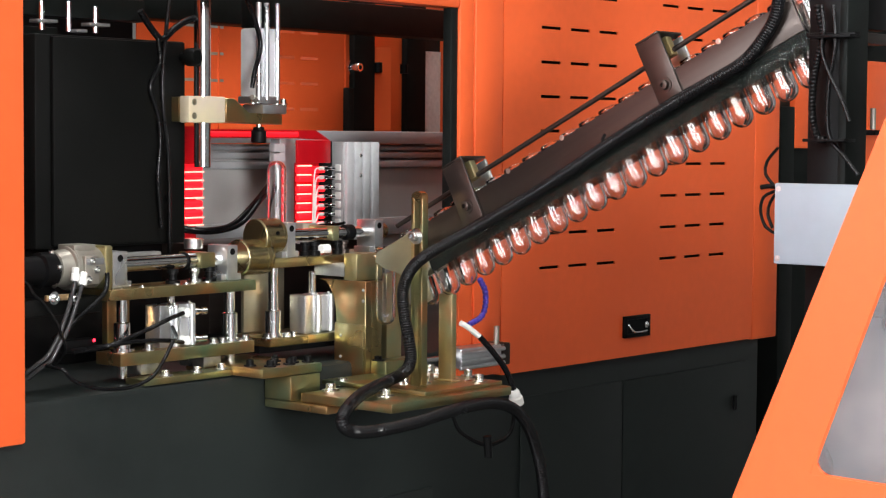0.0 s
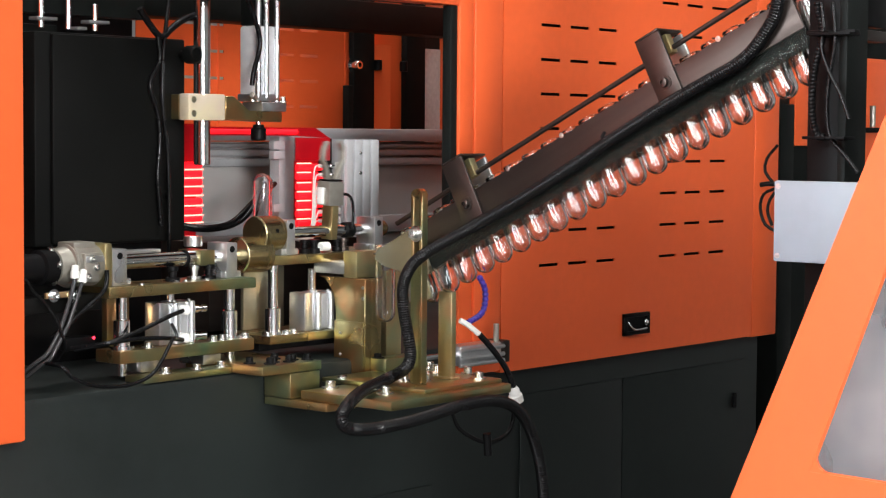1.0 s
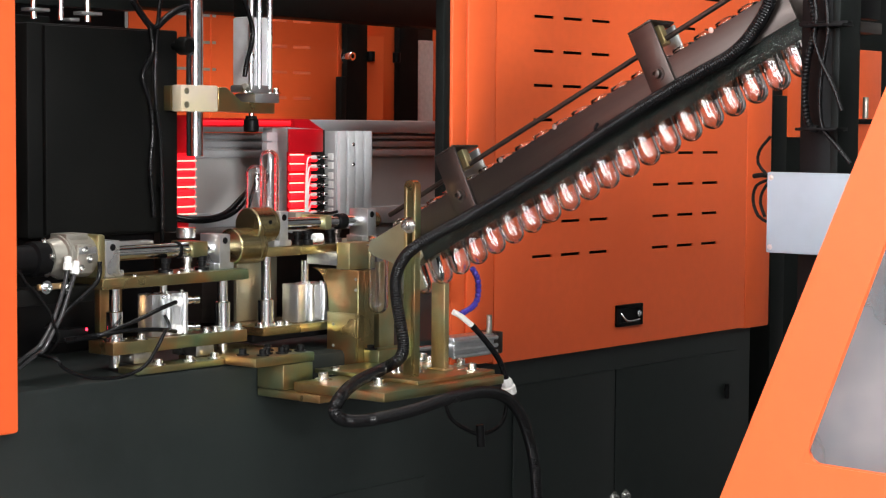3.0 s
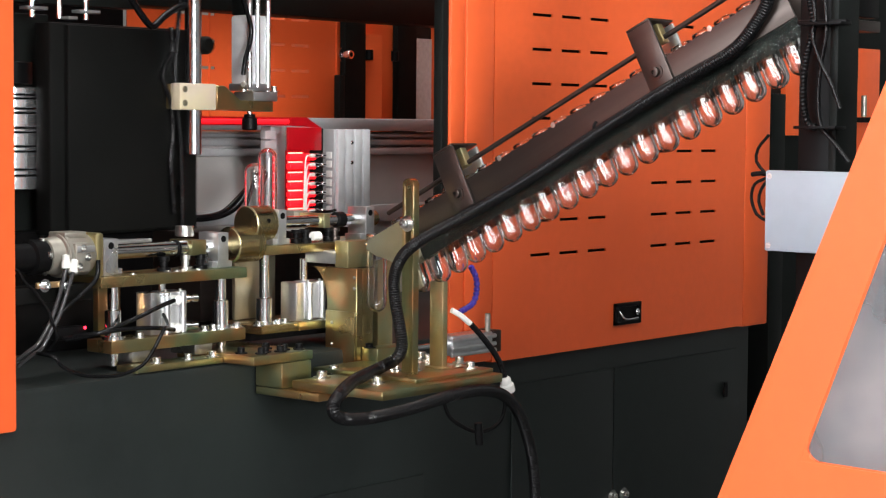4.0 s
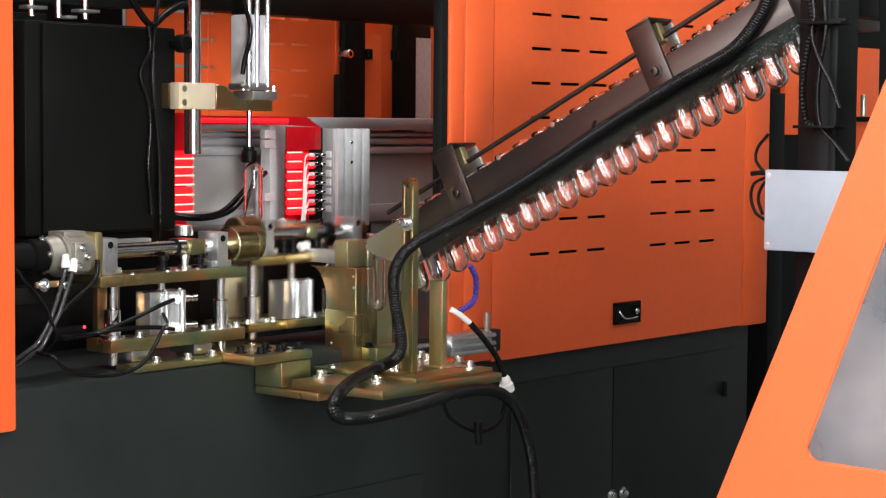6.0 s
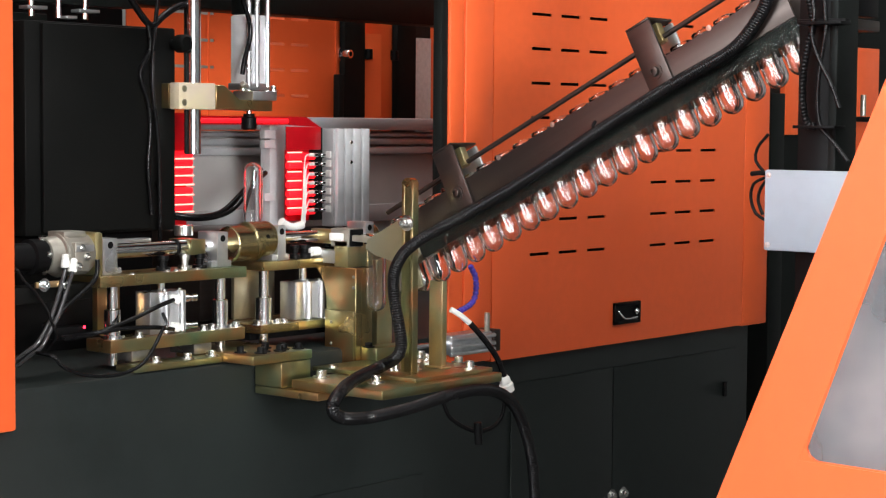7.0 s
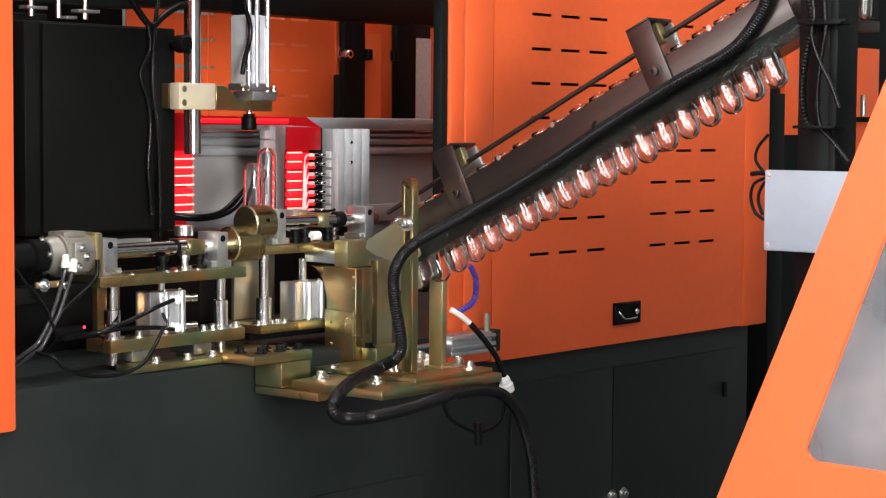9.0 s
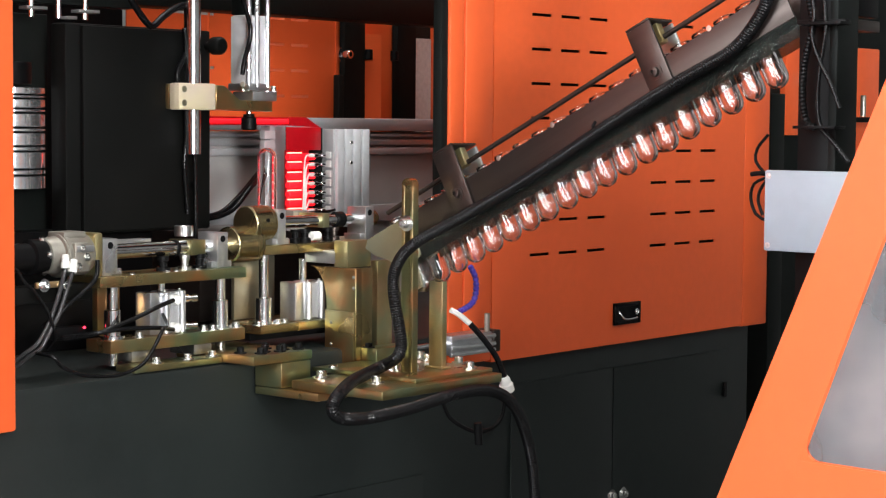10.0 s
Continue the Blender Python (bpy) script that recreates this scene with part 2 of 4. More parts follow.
def bolts(parent, places, r=0.005, h=0.006, way=(0, 0, 1), name="bolt", material=None):
    """Socket-head bolts standing on the given places, heads along way; alike bolts share a mesh."""
    key = (r, h, (material or BOLT).name)
    if key not in BOLT_MESH:
        bm = lathe((0, 0, 0), (0, 0, h), [(0, r * 1.7), (h * 0.18, r * 1.7), (h * 0.2, r), (h * 0.92, r), (h, r * 0.86), (h, r * 0.5), (h * 0.5, r * 0.5), (h * 0.5, 0)], 14)
        ob = part(name, bm, material or BOLT, parent)
        BOLT_MESH[key] = ob.data
        first = ob
    else:
        first = None
    q = Vector(way).to_track_quat("Z", "Y")
    for p in places:
        ob = first or new(name, BOLT_MESH[key])
        first = None
        ob.parent = parent
        ob.matrix_basis = Matrix.LocRotScale(Vector(p), q, None)


AT0 = pose(0, 0, 0)

# ---------------------------------------------------------------- the hall
def build_hall():
    for name, b, m in (("floor", (-8, 8, -6, 6, -0.1, 0), CONCRETE), ("ceiling", (-8, 8, -6, 6, 5.0, 5.1), PLASTER),
                       ("wall_north", (-8, 8, 6, 6.2, 0, 5), PLASTER), ("wall_south", (-8, 8, -6.2, -6, 0, 5), PLASTER),
                       ("wall_west", (-8.2, -8, -6, 6, 0, 5), PLASTER), ("wall_east", (8, 8.2, -6, 6, 0, 5), PLASTER)):
        tagged(part(name, box(*b, bev=0), m, smooth=False), "plain " + ("concrete floor of the factory hall" if name == "floor" else "grey plastered surface of the factory hall"), name.split("_")[0], kind="structure")


    for k, (x, y, sx, sy) in enumerate(((-3.4, -5.99, 0.85, 0.01), (-7.99, -1.85, 0.01, 0.6), (-7.99, 0.3, 0.01, 1.3))):
        w = empty("window_%d" % (k + 1), AT0, "tall bright hall window with thin dark mullions", "window", kind="structure")
        for c in range(2):
            u0, u1 = (-sx, 0) if c == 0 else (0, sx)
            v0, v1 = (-sy, 0) if c == 0 else (0, sy)
            if sx > sy:
                v0, v1 = 0, 0.01
            else:
                u0, u1 = 0, -0.01
            part("pane", box(x + min(u0, u1) + (0.02 if sx > sy else 0), x + max(u0, u1) - (0.02 if sx > sy else 0), y + v0 + (0 if sx > sy else 0.02), y + v1 - (0 if sx > sy else 0.02), 1.4 if k == 0 else 1.2, 2.5 if k == 0 else 4.9, 0), DAYLIGHT, w)


build_hall()

# ---------------------------------------------------------------- housing and base
def build_housing():
    h = empty("machine_housing", AT0, "orange powder-coated sheet housing with louvre slots on a dark base", "machine housing")
    part("side_panel", box(-1.7, -0.7225, 0, 0.03, 1.0625, 2.2, 0.004), ORANGE, h)
    # black sheet added behind the louvres so that their slots stay dark
    part("slot_blackout", box(0.062, 0.855, 0.055, 0.060, 1.11, 2.19, 0.001), BLACK, h)
    part("lintel_panel", box(-0.7225, 0.0150, 0, 0.03, 1.5785, 1.655, 0.003), ORANGE, h)
    part("edge_strip", box(0.0155, 0.0465, 0, 0.03, 1.0625, 2.2, 0.003), ORANGE, h)
    part("edge_strip", box(0.0475, 0.1085, -0.002, 0.03, 1.0655, 2.2, 0.002), ORANGE, h)
    part("edge_strip", box(0.8015, 0.882, -0.002, 0.03, 1.0600, 2.2, 0.003), ORANGE, h)
    slots = []
    for i in range(-6, 8):
        z = 1.5616 - 0.05 * i
        for x in (0.199, 0.2705, 0.343, 0.514, 0.586, 0.660):
            slots.append((x, x + 0.0475, z - 0.0022, z + 0.0022))
    slotted(0.1105, 0.7995, 1.0625, 2.2, -0.001, 0.002, slots, ORANGE, "louvred_door", h)
    part("door_fold", box(0.1105, 0.1145, 0.001, 0.02, 1.0625, 2.2, 0), ORANGE, h)
    part("door_fold", box(0.7955, 0.7995, 0.001, 0.02, 1.0625, 2.2, 0), ORANGE, h)
    # latch: a black framed cup with a chrome paddle
    x0, x1, z0, z1 = 0.413, 0.483, 1.0922, 1.1262
    bm = box(x0, x1, -0.007, -0.001, z0, z0 + 0.006, 0.001)
    box(x0, x1, -0.007, -0.001, z1 - 0.006, z1, 0.001, bm)
    box(x0, x0 + 0.008, -0.007, -0.001, z0, z1, 0.001, bm)
    box(x1 - 0.008, x1, -0.007, -0.001, z0, z1, 0.001, bm)
    latch = part("latch", bm, BLACK, h, "black flush latch with chrome paddle")
    part("cup", box(x0 + 0.006, x1 - 0.006, -0.003, -0.0012, z0 + 0.004, z1 - 0.004, 0), BLACK, latch)
    part("paddle", tube([(x0 + 0.010, -0.006, z0 + 0.021), (x0 + 0.013, -0.012, z0 + 0.012), (x0 + 0.03, -0.009, z0 + 0.008), (x1 - 0.012, -0.008, z0 + 0.009)], 0.0016), CHROME, latch)
    bolts(latch, [(x1 - 0.010, -0.006, z0 + 0.018)], 0.003, 0.003, (0, -1, 0), material=CHROME)
    # inner frame of the opening
    part("frame_post", box(0.001, 0.0152, 0.004, 0.020, 1.107, 1.62, 0.002), FRAME, h)
    part("frame_beam", box(-0.80, -0.027, 0.031, 0.045, 1.5785, 1.65, 0.003), FRAME, h)
    part("end_wall", box(-1.72, -1.702, 0.03, 1.2, 1.1, 2.2, 0.002), ORANGE, h)
    part("end_wall", box(0.862, 0.880, 0.031, 1.2, 1.1, 2.2, 0.002), ORANGE, h)


def build_base():
    b = empty("base_cabinet", AT0, "dark grey painted steel base with flush access doors", "machine base")
    part("body", box(-1.7, 0.848, 0.012, 1.2, 0.08, 1.107, 0.007), DARK, b)
    part("plinth", box(-1.6, 0.75, 0.08, 1.1, 0.0, 0.08, 0.003), BLACK, b)
    part("access_door", box(-1.2, -0.0266, 0.0085, 0.0115, 0.25, 0.919, 0.0012), DARK, b)
    part("access_door", box(0.172, 0.4305, 0.0085, 0.0115, 0.25, 1.0235, 0.0012), DARK, b)
    part("access_door", box(0.4336, 0.8, 0.0085, 0.0115, 0.25, 1.0235, 0.0012), DARK, b)
    part("hinge", rod((0.7581, 0.004, 0.9437), (0.7581, 0.004, 0.9689), 0.004), BLACK, b)
    bolts(b, [(0.4614, 0.0085, 0.8205), (0.43, 0.0085, 0.8215)], 0.006, 0.008, (0, -1, 0))


def build_back():
    """The inner back of the machine: slotted orange sheets between dark frame columns."""
    h = empty("inner_back_wall", AT0, "orange slotted back sheets between charcoal frame columns", "machine back")
    y = 0.75
    slots = []
    for i in range(-2, 7):
        z = 1.5428 - 0.0462 * i
        for x in (0.4065, 0.4684, 0.2334, 0.1753):
            slots.append((x, x + 0.046, z - 0.0025, z + 0.0025))
    slotted(0.081, 0.6065, 1.10, 1.9, y, 0.002, slots, ORANGE, "back_sheet", h)
    part("fold_edge", box(0.2636, 0.2663, y - 0.003, y, 1.10, 1.9, 0), ORANGE, h)
    part("fold_edge", box(0.5849, 0.5879, y - 0.003, y, 1.10, 1.9, 0), ORANGE, h)
    part("back_sheet", box(0.6601, 0.7827, y, y + 0.002, 1.10, 1.9, 0), ORANGE, h)
    part("fold_edge", prism([(0.6518, 0.736), (0.6835, 0.722), (0.6835, 0.749), (0.6518, 0.749)], "z", 1.10, 1.57, 0), ORANGE, h)
    part("latch_edge", box(0.5786, 0.5935, 0.733, 0.748, 1.10, 1.492, 0.002), FRAME, h)
    for xh in (0.6548, 0.7275):
        part("hinge", rod((xh, 0.728, 1.522), (xh, 0.728, 1.541), 0.0075, 14), BLACK, h)
    part("frame_column", box(0.5938, 0.6515, 0.733, 0.748, 1.10, 1.9, 0.003), FRAME, h)
    part("frame_column", box(0.742, 0.7985, 0.733, 0.748, 1.10, 1.9, 0.003), FRAME, h)
    part("grey_sheet", box(0.80, 0.9296, 0.75, 0.755, 1.10, 1.569, 0), CERAMIC, h)
    part("grey_header", box(0.80, 0.9296, 0.752, 0.757, 1.5692, 1.62, 0), DARK, h)
    part("rear_beam", box(-0.1384, 0.8205, 0.62, 0.675, 1.5847, 1.6381, 0.004), FRAME, h)
    part("dark_rear_sheet", box(-1.5, 0.081, 0.76, 0.78, 1.10, 1.9, 0), BLACK, h)
    bolts(h, [(0.6014, 0.745, 1.53)], 0.009, 0.02, (0, -1, 0), material=CHROME)


build_housing()
build_base()
build_back()

# ---------------------------------------------------------------- bench on the base
def build_bracket():
    b = empty("mounting_bracket", AT0, "gold zinc-plated stepped mounting bracket bolted to the base", "bracket")
    x0 = -0.352
    part("flange", box(-0.40, -0.297, -0.038, 0.10, 1.1075, 1.119, 0.0015), GOLD, b)
    part("drop_block", box(x0, -0.30, -0.038, 0.0085, 1.0755, 1.107, 0.0015), GOLD, b)
    part("ledge_plate", box(x0, -0.13, -0.099, 0.0080, 1.065, 1.075, 0.0012), GOLD, b)
    part("carrier_plate", box(-0.347, -0.118, -0.199, -0.05, 1.0755, 1.087, 0.0015), GOLD, b)
    part("wear_plate", box(-0.27, -0.1196, -0.185, -0.012, 1.0872, 1.0925, 0.001), GOLD, b)
    bolts(b, [(-0.372 + 0.0165 * i, -0.022 + 0.010 * (i % 2), 1.119) for i in range(5)] + [(-0.385, 0.0, 1.119), (-0.33, 0.012, 1.119)], 0.0046, 0.008, material=BLACK)
    bolts(b, [(-0.3077, -0.0634, 1.087), (-0.2997, -0.1472, 1.087), (-0.2331, -0.1122, 1.087), (-0.2586, -0.0374, 1.087)], 0.0065, 0.009)
    bolts(b, [(-0.2071, -0.1299, 1.0925), (-0.1055, -0.0526, 1.0925), (-0.1223, -0.0786, 1.0925), (-0.1126, -0.1232, 1.0925), (-0.1426, -0.1663, 1.0925), (-0.224, -0.1118, 1.0925)], 0.0055, 0.009)


def build_column():
    c = empty("support_column", AT0, "gold zinc-plated column bracket with a curved gusset", "bracket")
    xw = -0.185
    ya, yb, yc = 0.0755, 0.0445, -0.0085
    zt, zm, zb = 1.2124, 1.1640, 1.0875
    out = [(yc, zb), (yb, zb), (yb, zm)]
    for k in range(1, 9):
        a = math.pi / 2 * k / 8
        out.append((ya + (yb - ya) * math.cos(a), zm + (zt - zm) * math.sin(a)))
    out += [(yc, zt)]
    part("gusset", prism(out, "x", xw, xw + 0.012, 0.0008), GOLD, c)
    part("front_flange", box(xw + 0.0121, -0.1527, yc, yc + 0.012, zb, zt, 0.001), GOLD, c)
    part("doubler_plate", box(xw - 0.0032, xw - 0.0002, yc + 0.001, yb - 0.0005, zb, 1.1559, 0.0008), GOLD, c)
    part("foot_block", box(xw + 0.010, -0.105, yc - 0.028, yc - 0.0005, zb, zb + 0.022, 0.0015), GOLD, c)
    part("back_leg", box(-0.1334, -0.1035, 0.0, 0.012, 1.0875, 1.22, 0.001), GOLD_PALE, c, "pale gold rear leg")
    part("head_block", box(xw - 0.001, -0.1397, 0.0057, 0.030, 1.2127, 1.2481, 0.0015), GOLD_PALE, c, "pale gold head block")
    part("stop_plate", box(xw - 0.001, xw + 0.02, yc + 0.035, 0.0836, 1.217, 1.2342, 0.001), ALU, c, "milled aluminium stop plate")
    bolts(c, [(xw - 0.0032, yb - 0.012, z) for z in (1.112, 1.14)] + [(xw, yc + 0.004, z) for z in (1.187, 1.201)], 0.0014, 0.0016, (-1, 0, 0))
    bolts(c, [(xw + 0.012, yc - 0.012, zb + 0.022)], 0.005, 0.006, material=BLACK)


def build_posts():
    p = empty("slotted_post", AT0, "gold zinc-plated slotted flat-bar post on the carrier plate", "post")
    x, y = -0.231, -0.1439
    zt = 1.3333
    w = 0.0085
    # flat bar with a long slot: two stiles and rounded ends
    xa, xb = x - 0.001, x + 0.010
    yl, yr = y - 0.002, y + 0.0165
    bm = box(xa, xb, yl, yl + 0.005, 1.0925, zt - 0.008, 0.0008)
    box(xa, xb, yr - 0.005, yr, 1.0925, zt - 0.008, 0.0008, bm)
    box(xa, xb, yl + 0.005, yr - 0.005, 1.0925, 1.245, 0.0, bm)
    yc = (yl + yr) / 2
    arc = [(yc + (yr - yl) / 2 * math.cos(a), zt - 0.008 + 0.009 * math.sin(a)) for a in [math.pi * k / 10 for k in range(11)]]
    prism([(yl, zt - 0.0085), (yr, zt - 0.0085)] + arc[1:-1], "x", xa, xb, 0, bm)
    part("bar", bm, GOLD, p)
    bolts(p, [(xa, yc, 1.2786)], 0.006, 0.010, (-1, 0, 0))
    q = empty("support_post", AT0, "gold zinc-plated flat-bar post under the preform chute", "post")
    x, y = -0.1725, -0.1426
    part("bar", box(x - 0.002, x + 0.007, y - 0.004, y + 0.018, 1.0925, 1.2034, 0.0008), GOLD_PALE, q)
    part("weld_foot", box(x - 0.006, x + 0.011, y - 0.008, y + 0.022, 1.0926, 1.0955, 0.001), GOLD_PALE, q)
    c = empty("air_cylinder", AT0, "small silver pneumatic cylinder behind the post", "air cylinder")
    y = 0.0 - 0.03
    part("barrel", box(-0.0135, 0.0763, y, y + 0.028, 1.0845, 1.1128, 0.003), ALU, c)
    for dz in (0.002, 0.011, 0.022):
        part("tie_rod", rod((-0.0201, y - 0.003, 1.0845 + dz), (0.0778, y - 0.003, 1.0845 + dz), 0.003), ALU, c)
    part("piston_rod", rod((-0.0907, y + 0.012, 1.1009), (0.0011, y + 0.012, 1.1009), 0.004), CHROME, c)
    part("end_cap", box(0.0763, 0.0917, y - 0.003, y + 0.031, 1.0826, 1.1138, 0.002), STEEL, c)
    part("fitting", rod((0.0582, y - 0.004, 1.1131), (0.0582, y - 0.004, 1.1393), 0.004), CAST, c)


SHAFT_Y, SHAFT_Z, FLIP_X, ARM = 0.07, 1.2725, -0.17, 0.10


def bearing_block(parent, x0, x1, yf, yb, z0, z1):
    """A milled shaft support: block with foot, clamp slit and a screw hole on the front."""
    bm = box(x0, x1, yf, yb, z0, z1, 0.001)
    box(x0 - 0.008, x1 + 0.008, yf + 0.002, yb - 0.002, z0, z0 + 0.008, 0.001, bm)
    ob = part("bearing_block", bm, ALU, parent)
    part("screw_hole", rod((0.5 * (x0 + x1), yf - 0.0008, z1 - 0.008), (0.5 * (x0 + x1), yf + 0.001, z1 - 0.008), 0.0042), BLACK, ob)
    return ob


def compact_cylinder(parent, x0, x1, y0, y1, z0, z1):
    """A square cylinder: a smooth side block, a body with round corner ribs and deep grooves, bolt heads on top."""
    xm = x0 + 0.30 * (x1 - x0)
    bm = box(x0, xm - 0.002, y0 + 0.001, y1, z0, z1, 0.0015)
    box(xm - 0.002, xm + 0.006, y0 + 0.007, y1, z0, z1 - 0.001, 0.0008, bm)
    box(xm + 0.006, x1, y0 + 0.004, y1, z0, z1, 0.002, bm)
    for xx in (xm + 0.010, x1 - 0.005):
        rod((xx, y0 + 0.003, z0), (xx, y0 + 0.003, z1), 0.0048, 14, bm)
    c = part("compact_cylinder", bm, ALU, parent, "milled aluminium compact cylinder")
    part("groove", box(xm + 0.0155, x1 - 0.0105, y0 + 0.0028, y0 + 0.005, z0 + 0.003, z1 - 0.003, 0.0004), RAILGREY, c)
    xc, yc = 0.5 * (x0 + x1), 0.5 * (y0 + y1)
    part("piston_rod", rod((xc, yc, z1), (xc, yc, z1 + 0.03), 0.005), CHROME, c)
    bolts(c, [(xx, y0 + 0.006, z1) for xx in (xm + 0.010, x1 - 0.006)], 0.0022, 0.0025)
    return c


def build_slide():
    s = empty("transfer_slide", AT0, "gold slide plate with chrome guide bushes and a compact cylinder", "slide")
    yf = 0.05
    part("slide_plate", box(-0.300, -0.12, yf, yf + 0.085, 1.131, 1.142, 0.0012), GOLD, s)
    part("rail", box(-0.29, -0.13, yf + 0.03, yf + 0.05, 1.1195, 1.1305, 0.001), BLACK, s)
    for x in (-0.276, -0.13):
        part("guide_bush", lathe((x, 0.07, 1.1425), (x, 0.07, 1.177), [(0, 0.014), (0.004, 0.014), (0.0045, 0.0105), (0.033, 0.0105), (0.0345, 0.008)]), CHROME, s)
    compact_cylinder(s, -0.228, -0.172, 0.058, 0.088, 1.1425, 1.193)
    part("rear_web", box(-0.275, -0.20, 0.125, 0.131, 1.1425, 1.225, 0.001), OLIVE, s, "olive passivated rear web")
    bolts(s, [(x, yf + 0.008, 1.142) for x in (-0.297, -0.262, -0.25, -0.17)], 0.0045, 0.006)
    return s


def build_lift():
    """The plate that rises on the guide rods, with the flip shaft, its bearings and the round weight."""
    s = empty("lift_plate", AT0, "gold lift plate carrying a chrome flip shaft in aluminium bearings", "lift plate")
    yf = 0.05
    part("plate", box(-0.296, -0.045, yf, yf + 0.08, 1.2325, 1.2445, 0.0012), GOLD, s)
    for x in (-0.276, -0.13):
        part("guide_rod", rod((x, 0.07, 1.135), (x, 0.07, 1.232), 0.0065), CHROME, s)
    part("flip_shaft", rod((-0.272, SHAFT_Y, SHAFT_Z), (-0.06, SHAFT_Y, SHAFT_Z), 0.0076), CHROME, s)
    part("shaft_sleeve", rod((-0.143, SHAFT_Y, SHAFT_Z), (-0.128, SHAFT_Y, SHAFT_Z), 0.0105), BLACK, s)
    part("stop_collar", rod((-0.083, SHAFT_Y, SHAFT_Z), (-0.064, SHAFT_Y, SHAFT_Z), 0.0105), BRASS, s)
    bearing_block(s, -0.268, -0.253, 0.052, 0.086, 1.2447, 1.290)
    bearing_block(s, -0.100, -0.083, 0.052, 0.086, 1.2447, 1.289)
    part("round_weight", lathe((-0.309, SHAFT_Y, SHAFT_Z), (-0.271, SHAFT_Y, SHAFT_Z), [(0, 0), (0, 0.0215), (0.0015, 0.023), (0.0365, 0.023), (0.038, 0.0215), (0.038, 0)], 40), BRASS, s, "turned brass round weight")
    bolts(s, [(-0.290, SHAFT_Y - 0.0225, SHAFT_Z + 0.004)], 0.002, 0.001, (0, -1, 0), material=BLACK)
    for x, m, r in ((-0.222, BLACK, 0.007), (-0.204, BLACK, 0.0085), (-0.16, BLACK, 0.007), (-0.148, STEEL, 0.008)):
        part("stop_stud", lathe((x, 0.066, 1.2447), (x, 0.066, 1.263), [(0, r), (0.006, r), (0.0065, r * 0.6), (0.013, r * 0.6), (0.0135, r * 0.9), (0.0175, r * 0.9)]), m, s)
    part("shock_absorber", rod((-0.20, 0.058, 1.253), (-0.185, 0.058, 1.253), 0.006), WHITE, s)
    return s


def build_flipper():
    g = empty("flip_gripper", pose(FLIP_X, SHAFT_Y, SHAFT_Z), "pneumatic gripper with pale aluminium jaws on a gold flip arm", "gripper")
    bm = box(-0.006, 0.006, -0.0115, 0.034, -0.0095, 0.0095, 0.001)
    part("clamp_arm", bm, GOLD_PALE, g)
    part("gripper_body", box(-0.016, 0.012, 0.0342, 0.066, -0.012, 0.012, 0.001), CAST, g)
    part("sensor", box(-0.021, -0.0165, 0.036, 0.058, -0.006, 0.004, 0.0006), WHITE, g)
    part("neck_plate", box(-0.014, 0.010, 0.0662, 0.0685, -0.011, 0.011, 0.0005), BLACK, g)
    for sgn in (-1, 1):
        out = [(sgn * 0.004, 0.069), (sgn * 0.013, 0.069), (sgn * 0.016, 0.082), (sgn * 0.021, 0.093), (sgn * 0.0195, 0.112), (sgn * 0.013, 0.120), (sgn * 0.011, 0.117), (sgn * 0.0165, 0.106), (sgn * 0.0165, 0.094), (sgn * 0.010, 0.084)]
        part("jaw", prism(out, "z", -0.004, 0.004, 0.0006), CAST, g)
    part("air_tube", tube([(0.012, 0.05, 0.004), (0.03, 0.045, 0.008), (0.035, 0.02, 0.010), (0.028, 0.0, 0.013)], 0.002), RUBBER, g)
    return g


